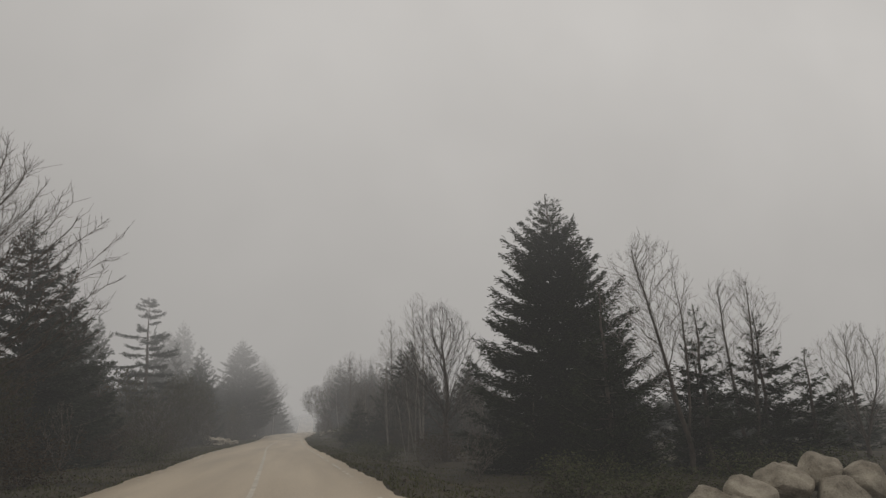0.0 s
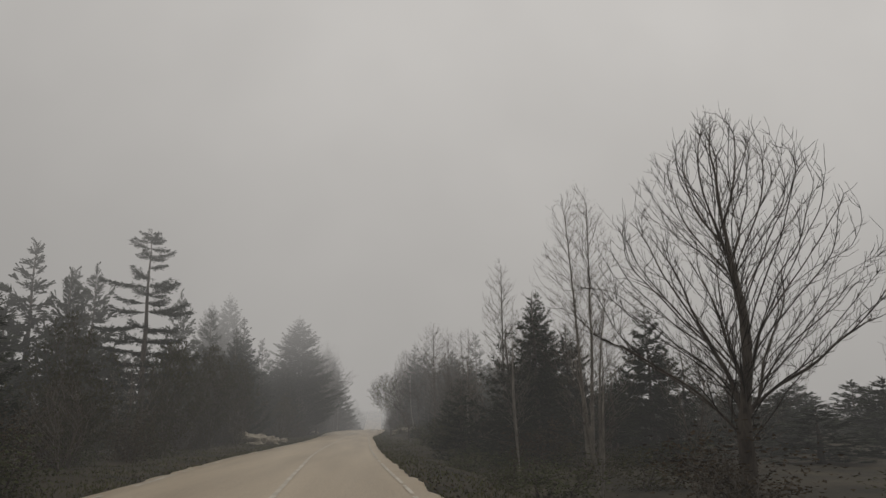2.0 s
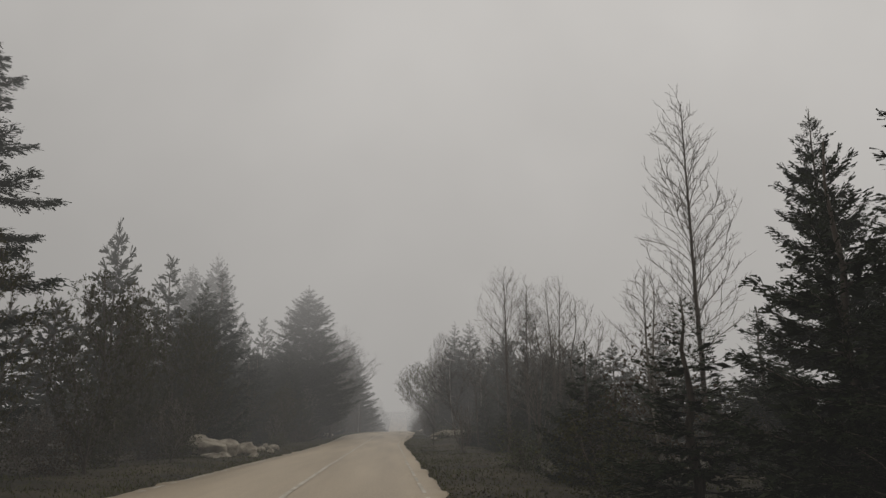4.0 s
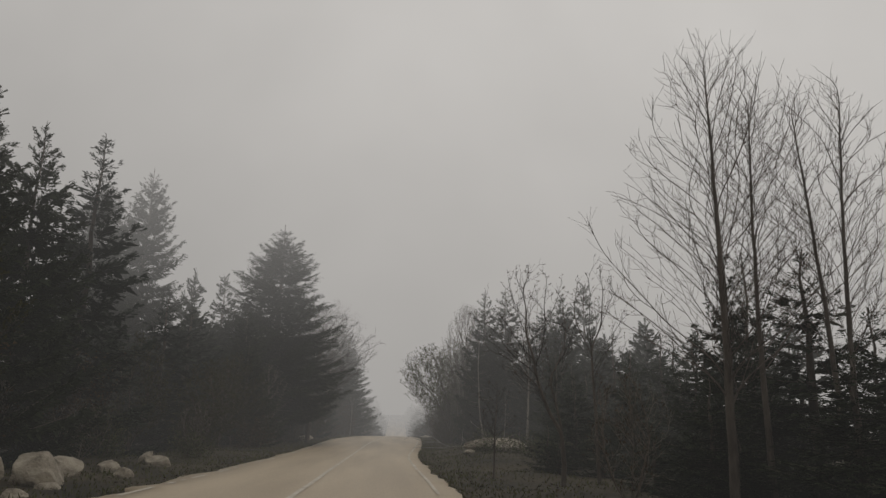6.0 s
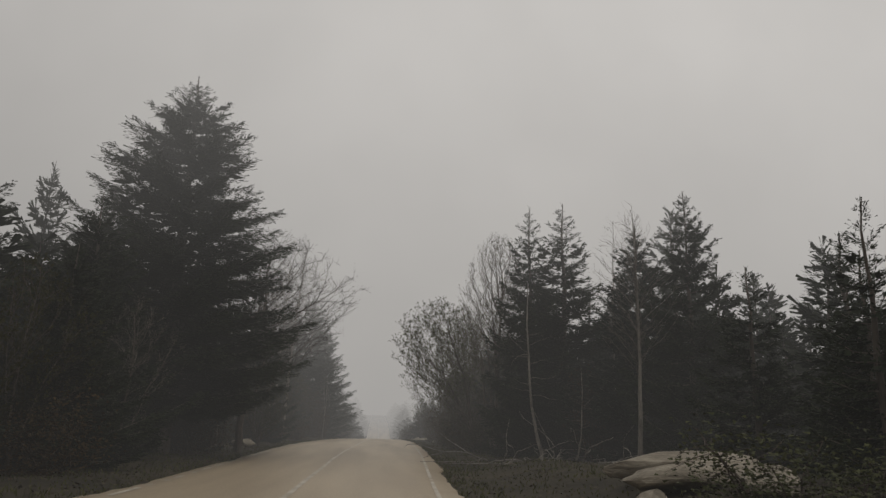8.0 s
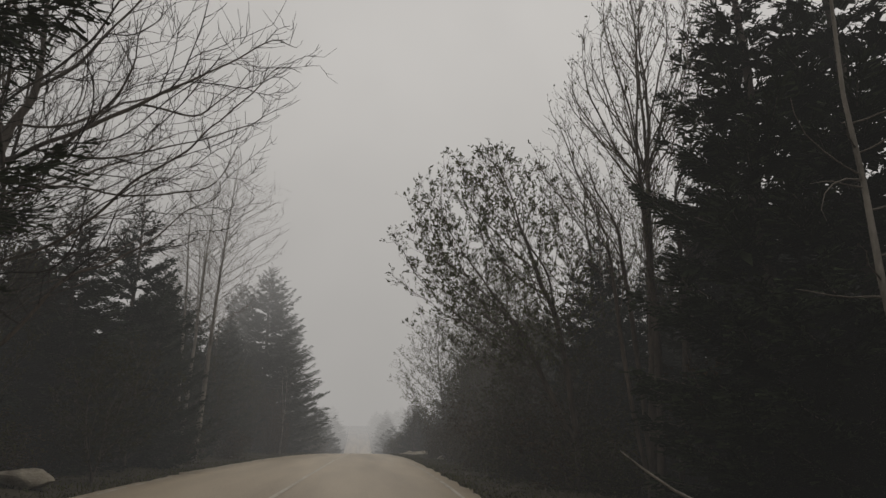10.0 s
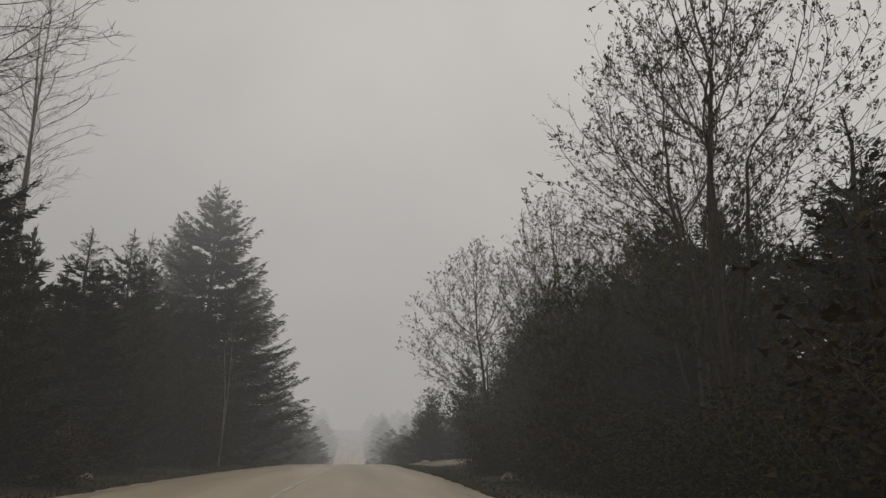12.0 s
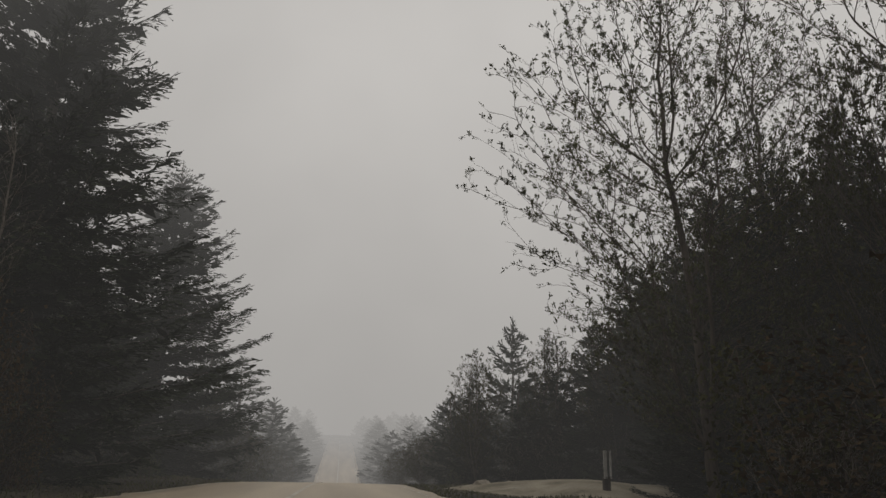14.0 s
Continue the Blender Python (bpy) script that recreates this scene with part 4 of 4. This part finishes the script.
def crooked_trunk():
    rng = np.random.default_rng(128)
    bends = np.array(((0, 0, -0.1), (-0.02, 0, 0.45), (-0.2, 0.03, 0.95), (-0.28, 0.05, 1.5), (-0.45, 0.06, 2.4), (-0.52, 0.1, 3.4), (-0.56, 0.12, 4.8), (-0.62, 0.2, 6.2), (-0.55, 0.25, 8.2)))
    chains, fine = [(bends, np.linspace(0.10, 0.025, len(bends)))], []
    for k in range(11):
        i = int(rng.integers(4, 8))
        q = unit(np.array((rng.normal(), 0.5 * rng.normal(), 0.15 + 0.3 * rng.random())))
        pts = [bends[i] + (bends[i + 1 if i < 8 else i] - bends[i]) * rng.random()]
        for _ in range(5):
            q = unit(q + rng.normal(0, 0.22, 3))
            pts.append(pts[-1] + q * rng.uniform(0.15, 0.38))
        fine.append((np.array(pts), np.linspace(0.018, 0.005, 6)))
    return [("trunk", tube_mesh("trunk", chains, 8, PALE)), ("twig_crown", tube_mesh("twig_crown", fine, 4, GREY_TWIG))]


tree("dead_tree", 8.75, 127.4, crooked_trunk(), "crooked pale trunk with few bare branches", "dead tree")
tree("dead_tree", 9.6, 124.8, crooked_trunk(), "short crooked pale trunk in the undergrowth", "dead tree", 170, 0.5)

# scrub, shrubs and thickets that repeat
SCRUB = [thing("scrub_tree", broadleaf(131, 6.0, 1.6, 0.2, 0.5, 420, SPREAD, 0.5, 0.06, 0.26, lift=0.6, up=0.2, fine=GREY_TWIG), "bare scrub tree with many thin stems", "scrub tree", "scrub trees"),
         thing("scrub_tree", broadleaf(132, 6.0, 1.8, 0.1, 0.45, 450, SPREAD, 0.3, 0.06, 0.28, lift=0.8, leaves=9, leaf=0.075, foliage=OLIVE), "scrub tree with sparse olive leaves", "scrub tree", "scrub trees"),
         thing("scrub_tree", broadleaf(133, 6.0, 1.3, 0.25, 0.5, 380, TWIN, 0.3, 0.06, 0.26, lift=0.6, up=0.2, wood=PALE, fine=GREY_TWIG), "pale-stemmed bare scrub tree", "scrub tree", "scrub trees")]
SHRUB = [thing("shrub", thicket(141, 2.4, 1.3, 2300, 0.085, OLIVE, 7), "dense dark shrub with small olive leaves", "shrub", "roadside shrubs"),
         thing("shrub", broadleaf(142, 2.3, 0.95, 0.1, 0.6, 260, SPREAD, 0.15, 0.03, 0.15, 0.1, leaves=0.8, leaf=0.06, twig=0.2, fine=GREY_TWIG, foliage=RUSSET), "tangled shrub of thin brown stems", "shrub", "roadside shrubs"),
         thing("shrub", thicket(143, 1.4, 1.1, 1800, 0.07, SPRING, 7), "low dark green leafy shrub", "shrub", "roadside shrubs"),
         thing("shrub", thicket(144, 2.8, 1.5, 2400, 0.09, RUSSET, 8), "tall tangled brown-green thicket", "shrub", "roadside shrubs")]
placed = set()


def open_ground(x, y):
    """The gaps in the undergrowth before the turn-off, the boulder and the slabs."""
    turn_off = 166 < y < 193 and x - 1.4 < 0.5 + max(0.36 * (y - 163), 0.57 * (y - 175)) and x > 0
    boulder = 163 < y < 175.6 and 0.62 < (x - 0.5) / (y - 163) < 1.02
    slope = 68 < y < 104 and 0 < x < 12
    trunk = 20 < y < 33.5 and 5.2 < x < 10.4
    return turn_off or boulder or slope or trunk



def again(kinds, k, x, y, s, turn, sz=None):
    """The first of a kind is moved to its place, the others are copies of it."""
    top = kinds[k]
    m = Matrix.LocRotScale((x, y, float(land(x, y)) - 0.05), Euler((0, 0, radians(turn))), (s, s, sz or s))
    if top not in placed:
        placed.add(top)
        top.matrix_basis = m
        top["first"] = s
        top["firstz"] = sz or s
        return top
    return copy_thing(top, m @ Matrix.Diagonal((1 / top["first"], 1 / top["first"], 1 / top["firstz"], 1)))


rng = np.random.default_rng(17)
for x, y, h, k in ((7.4, 74, 6.5, 0), (8.3, 70, 6.0, 0), (8.6, 41, 6.0, 2),
                   (8.0, 50, 5.6, 2), (7.6, 38, 3.6, 2), (7.4, 60, 5.0, 2), (-7.9, 58, 5.8, 1), (-8.4, 62, 6.4, 1), (-8.0, 68, 6.6, 1), (-8.8, 73, 7.2, 1), (-8.3, 79, 7.0, 1), (-8.9, 55, 5.0, 0),
                   (-8.0, 46, 4.0, 1), (-8.6, 84, 7.0, 1), (-7.2, 103, 4.2, 1), (-7.6, 108, 4.8, 1), (-7.9, 113, 5.5, 1), (-6.9, 118, 5.4, 0), (-8.6, 24, 4.6, 1), (-8.0, 19, 5.5, 0), (-9.0, 9, 6, 0),
                   (8.2, 140, 4.2, 1), (9.3, 153, 3.8, 1), (7.2, 143, 5.0, 1), (7.6, 147.5, 4.5, 1), (8.7, 166, 6.8, 1), (9.8, 172, 7.5, 1), (-7.2, 165, 6.5, 1), (-7.4, 179, 7.5, 1), (-6.9, 186, 6.5, 1), 
                   (9.0, 206, 6, 1), (-5.2, 219, 5, 1), (10.3, 29, 3.4, 2), (11.6, 38, 4.2, 0), (12.5, 43, 4.5, 0), (-9.8, 50, 6.2, 1), (-10.2, 80, 8.0, 1), (12.2, 190, 8.5, 1), (13.8, 187, 9, 1), (14.2, 196, 9, 1), (12.8, 180, 8, 1), (11.6, 171, 7, 1), (12.6, 163, 8, 1), (12.6, 155, 5, 1), (11.2, 141, 4, 1), (12.6, 137, 5, 1), (-9.4, 100, 5, 1),  (-5.8, 141, 4, 1), (-6.6, 147, 5, 1), (-9.5, 129, 9, 1), (-9, 136, 9, 1), (-9.5, 141, 9, 1), (11.8, 183, 9, 1), (15, 191, 11, 1), (16, 184, 12, 1), (15.5, 177, 12, 1), (13.2, 172, 10, 1), (17, 198, 10, 1), (14.6, 203, 8, 1), (12.6, 206, 7, 1), (-8, 188, 8, 1), (-8.5, 200, 8, 1), (7.8, 216, 2.4, 1), (8.4, 221, 2.2, 1), (7.6, 227, 1.8, 1), (9.4, 231, 2.6, 1), (8.0, 236, 1.4, 1), (9.8, 243, 1.6, 1), (8.6, 250, 0.9, 1), (10.4, 224, 3.4, 1), (-3.6, 224, 3.2, 1), (-3.0, 231, 2.4, 1), (-2.2, 239, 1.8, 1), (-1.8, 247, 1.0, 1), (-4.6, 236, 3.0, 1), (11.2, 237, 3.0, 1)):
    again(SCRUB, k, x, y, 0.8 + 0.03 * h, rng.uniform(0, 360), (h - float(land(x, y))) / 6.0)
for i in range(136):
    left = i % 2 == 0
    y = 6 + 1.65 * i + rng.uniform(-1, 1)
    out = rng.uniform(1.7, 5.5)
    open_verge = (not left and (y < 17 or 90 < y < 129 or 188 < y < 204)) or (left and 79 < y < 92 and out < 3.6)
    if open_verge:
        continue
    x = float(soft(middle, y)) + (-float(soft(half_l, y)) - out if left else float(soft(half_r, y)) + out)
    if not left and y < 60:
        x += 0.8
    k = int(rng.integers(0, 4)) if left or y > 62 else (1, 2, 2, 0)[int(rng.integers(0, 4))]
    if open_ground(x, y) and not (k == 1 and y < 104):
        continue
    again(SHRUB, k, x, y, rng.uniform(0.75, 1.35), rng.uniform(0, 360), rng.uniform(0.6, 1.2) * (1.0 if left or y > 62 else 0.7))
for i in range(70):
    y = 10 + 3.0 * i + rng.uniform(-1, 1)
    for left in (True, False):
        x = float(soft(middle, y)) + (-float(soft(half_l, y)) - rng.uniform(5, 9) if left else float(soft(half_r, y)) + rng.uniform(5.5, 10))
        if (not left and y < 19) or (not left and 188 < y < 204) or (not left and 92 < y < 127):
            continue
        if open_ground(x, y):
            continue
        again(SHRUB, (0, 3, 1, 0)[int(rng.integers(0, 4))], x, y, rng.uniform(1.0, 1.4), rng.uniform(0, 360), rng.uniform(0.8, 1.5) * (1.0 if left or y > 62 else 0.55))
for i in range(34):
    y = 136 + 1.6 * i + rng.uniform(-0.6, 0.6)
    x = float(soft(middle, y)) + float(soft(half_r, y)) + rng.uniform(2.3, 4.8)
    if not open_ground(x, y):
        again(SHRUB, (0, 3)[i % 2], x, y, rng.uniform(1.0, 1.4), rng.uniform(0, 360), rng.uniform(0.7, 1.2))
for x, y, s, sz in ((-5.0, 187.5, 0.85, 1.5), (-5.6, 184.5, 0.9, 1.2), (-5.2, 190.5, 0.8, 1.1)):
    again(SHRUB, 3, x, y, s, 80 * s, sz)
for x, y in ((9.5, 12.5), (11.0, 13.5), (12.6, 12.0), (8.6, 14.5), (10.2, 16.0), (13.8, 15.0), (15.5, 15.5), (17.5, 16.0), (5.9, 102.5), (7.2, 101.0), (8.1, 103.5), (9.2, 101.5), (10.5, 102.5), (7.9, 98.6)):
    again(SHRUB, 2, x, y, rng.uniform(0.9, 1.3), rng.uniform(0, 360), rng.uniform(0.45, 0.75))


# ---- stones ----
def stone(name, x, y, sx, sy, sz, seed, label, turn=0.0, sink=0.12, group="", up=0.0, tilt=0.0):
    """A weathered boulder: broken by a few planes, then roughened."""
    rng = np.random.default_rng(seed)
    bm = bmesh.new()
    bmesh.ops.create_icosphere(bm, subdivisions=4, radius=1.0)
    cuts = [(Vector(rng.normal(0, 1, 3)).normalized(), rng.uniform(0.55, 0.85)) for _ in range(9)]
    for v in bm.verts:
        p = v.co.copy()
        for n, d in cuts:
            over = p.dot(n) - d
            if over > 0:
                p -= n * over * 0.9
        k = noise.noise(p * 1.7 + Vector((seed, 0, 0))) * 0.10 + noise.noise(p * 5 + Vector((0, seed, 0))) * 0.035
        v.co = p * (1 + k)
    me = bpy.data.meshes.new(name)
    bm.to_mesh(me)
    bm.free()
    me.materials.append(STONE)
    ob = tagged(new(name, me), label, "boulder", group)
    ob.matrix_basis = Matrix.LocRotScale((x, y, float(land(x, y)) + sz * 0.8 - sink + up), Euler((radians(tilt), 0, radians(turn))), (sx, sy, sz))
    return ob


PALE_STONE = "pale tan limestone boulder in a roadside pile"
for i, (x, y, sx, sy, sz, up) in enumerate([(8.5, 8.6, 0.42, 0.4, 0.36, 0.0), (9.0, 8.9, 0.4, 0.4, 0.32, 0.12), (9.45, 8.4, 0.5, 0.45, 0.38, 0.02), (9.9, 8.8, 0.45, 0.4, 0.36, 0.22), (10.2, 8.4, 0.42, 0.4, 0.34, 0.05),
                                            (10.7, 8.7, 0.55, 0.5, 0.46, 0.2), (11.45, 8.8, 0.55, 0.5, 0.45, 0.42), (11.3, 8.2, 0.4, 0.35, 0.3, 0.0), (12.3, 8.9, 0.5, 0.45, 0.42, 0.62), (12.2, 8.3, 0.55, 0.5, 0.48, 0.1),
                                            (13.1, 8.7, 0.55, 0.5, 0.5, 0.3), (10.9, 9.3, 0.5, 0.45, 0.4, 0.1), (11.9, 9.5, 0.55, 0.5, 0.5, 0.25)]):
    stone("boulder", x - 0.85, y, 0.92 * sx, 0.92 * sy, 0.92 * sz, 200 + i, PALE_STONE, 53 * i, group="boulder pile", up=up)
for i, (x, y, sx, sy, sz, up) in enumerate([(-7.6, 82.0, 1.0, 0.8, 0.6, 0.05), (-6.9, 83.2, 0.9, 0.75, 0.52, 0), (-6.1, 84.6, 0.7, 0.6, 0.42, 0), (-6.5, 81.0, 0.4, 0.35, 0.25, 0), (-8.2, 82.6, 0.7, 0.6, 0.45, 0.3),
                                            (-5.4, 82.2, 0.25, 0.22, 0.16, 0), (-5.6, 84.0, 0.28, 0.25, 0.17, 0), (-7.0, 80.0, 0.9, 0.35, 0.2, 0.1)]):
    stone("boulder", x, y, sx, sy, sz, 220 + i, "grey-white broken limestone block on the verge", 71 * i, group="broken rocks on the verge", up=up - 0.02)
for i, (x, y, sx, sy, sz) in enumerate([(-6.4, 86.5, 0.5, 0.45, 0.33), (-6.1, 88.6, 0.35, 0.3, 0.25), (-5.8, 92.0, 0.55, 0.4, 0.25), (-6.6, 93.5, 0.3, 0.3, 0.3), (-5.4, 87.6, 0.3, 0.25, 0.2)]):
    stone("boulder", x, y, sx, sy, sz, 240 + i, "rounded pale boulder half sunk in the verge", 37 * i, group="rocks on the verge")
stone("boulder", -6.2, 137.4, 0.7, 0.5, 0.35, 251, "low grey boulder in dark grass")
stone("boulder", 11.6, 176.2, 1.5, 1.0, 0.62, 252, "large rough grey boulder under leafing trees", 20)
for i, (x, y, sx, sy, sz, up, tilt) in enumerate([(6.3, 106.4, 1.15, 0.8, 0.24, 0.05, 4), (5.6, 104.9, 0.8, 0.6, 0.2, 0.0, -6), (7.2, 105.6, 0.9, 0.7, 0.18, 0.02, 5), (6.5, 104.0, 0.7, 0.5, 0.14, 0.0, 3), (4.9, 104.2, 0.4, 0.2, 0.13, 0.0, 10)]):
    stone("rock_slab", x, y, 1.3 * sx, 1.2 * sy, 1.35 * sz, 260 + i, "flat layered limestone slab on a grassy bank", 15 * i, 0.06, "layered rock slabs", up, tilt)
for i, (x, y, s) in enumerate([(8.6, 196.5, 0.25), (7.9, 199.0, 0.35), (9.4, 201.0, 0.3), (10.4, 198.2, 0.22), (-6.6, 172, 0.2), (7.9, 172.0, 0.3), (8.2, 169.5, 0.2)]):
    stone("boulder", x, y, s * 1.3, s, s * 0.7, 270 + i, "small pale stone beside the road", 41 * i, 0.05, "small stones")


# ---- post, track, fallen branches ----
def box_mesh(name, sx, sy, z0, z1, mat, bevel=0.012):
    bm = bmesh.new()
    bmesh.ops.create_cube(bm, size=1.0)
    for v in bm.verts:
        v.co = Vector((v.co.x * sx, v.co.y * sy, z0 + (v.co.z + 0.5) * (z1 - z0)))
    bmesh.ops.bevel(bm, geom=bm.edges[:], offset=bevel, segments=2, affect="EDGES")
    me = bpy.data.meshes.new(name)
    bm.to_mesh(me)
    bm.free()
    me.materials.append(mat)
    return me


post = thing("marker_post", (("stake", box_mesh("stake", 0.17, 0.15, -0.1, 0.55, POST)),), "dark wooden marker post with two pale plates", "marker post")
for dx, w in ((-0.05, 0.10), (0.10, 0.05)):
    p = part("plate", box_mesh("plate", w, 0.03, 0.5, 1.2, PLATE, 0.006), post, "pale weathered plate")
    p.location = (dx, -0.06, 0)
stand(post, 10.8, 194.3, 1.2, 6)


def build_track():
    """The gravel turn-off beside the post."""
    verts, faces = [], []
    n = 40
    for ring in range(6):
        for i in range(n):
            a = 2 * math.pi * i / n
            r = ring / 5 * (1 + 0.10 * math.sin(3 * a) + 0.07 * math.sin(7 * a + 1))
            x, y = 11.2 + 4.3 * r * math.cos(a), 198.0 + 4.4 * r * math.sin(a)
            verts.append((x, y, float(land(x, y)) + 0.40 - 0.395 * (ring / 5) ** 2.4))
    for ring in range(5):
        for i in range(n):
            a, b = ring * n + i, ring * n + (i + 1) % n
            faces.append((a, b, b + n, a + n))
    tagged(new("gravel_track", mesh_of("gravel_track", verts, faces, GRAVEL, False)), "pale gravel turn-off beside the road", "gravel", kind="structure")


build_track()
rng = np.random.default_rng(23)
for i in range(24):
    x, y = rng.uniform(5.8, 11.5), rng.uniform(121.0, 126.5)
    tb = Tubes()
    p, d = np.array((0.0, 0.0, 0.08)), np.array((rng.normal(), rng.normal(), rng.uniform(0.0, 0.3)))
    for b in range(3):
        pts, q = [p], d + rng.normal(0, 0.5, 3) * (b > 0)
        for _ in range(7):
            q = q / np.linalg.norm(q) + rng.normal(0, 0.28, 3) + np.array((0, 0, -0.12))
            nxt = pts[-1] + q / np.linalg.norm(q) * rng.uniform(0.2, 0.42)
            nxt[2] = max(nxt[2], 0.03)
            pts.append(nxt)
        tb.add(pts, 0.04 if b == 0 else 0.022, 0.008, 5)
        p = pts[2 + b]
    ob = tagged(new("fallen_branch", tb.mesh("fallen_branch", PALE)), "crooked grey fallen branch on the forest floor", "branch", "fallen branches")
    ob.location = (x, y, float(land(x, y)) - 0.02)


# ---- grass and dead leaves ----
def strip_points(n, lo, hi, rng, y0=-5, y1=225):
    y = rng.uniform(y0, y1, n)
    out = lo + (hi - lo) * rng.random(n) ** 1.4
    left = rng.random(n) < 0.5
    x = soft(middle, y) + np.where(left, -soft(half_l, y) - out, soft(half_r, y) + out)
    return np.stack([x, y, land(x, y)], axis=1)


rng = np.random.default_rng(29)
p = strip_points(70000, 0.05, 5.5, rng)
tall = 0.07 + 0.16 * rng.random(len(p)) * (0.5 + 0.5 * ripple(p[:, 0] * 2, p[:, 1], 0.8))
way = np.tile((0, 0, 1.0), (len(p), 1)) + rng.normal(0, 0.45, (len(p), 3))
tagged(new("grass", quads_mesh("grass", blades(p - np.array((0, 0, 0.02)), way, tall, 0.03, rng, 1.0), GRASS)), "short dull green verge grass", "grass", kind="stuff")
p = strip_points(26000, 0.1, 7.0, rng)
way = rng.normal(0, 1, (len(p), 3)) * np.array((1, 1, 0.25))
tagged(new("leaf_litter", quads_mesh("leaf_litter", blades(p + np.array((0, 0, 0.03)), way, rng.uniform(0.06, 0.13, len(p)), 0.06, rng, 0.4), LITTER)), "scattered brown dead leaves on the verge", "dead leaves", kind="stuff")
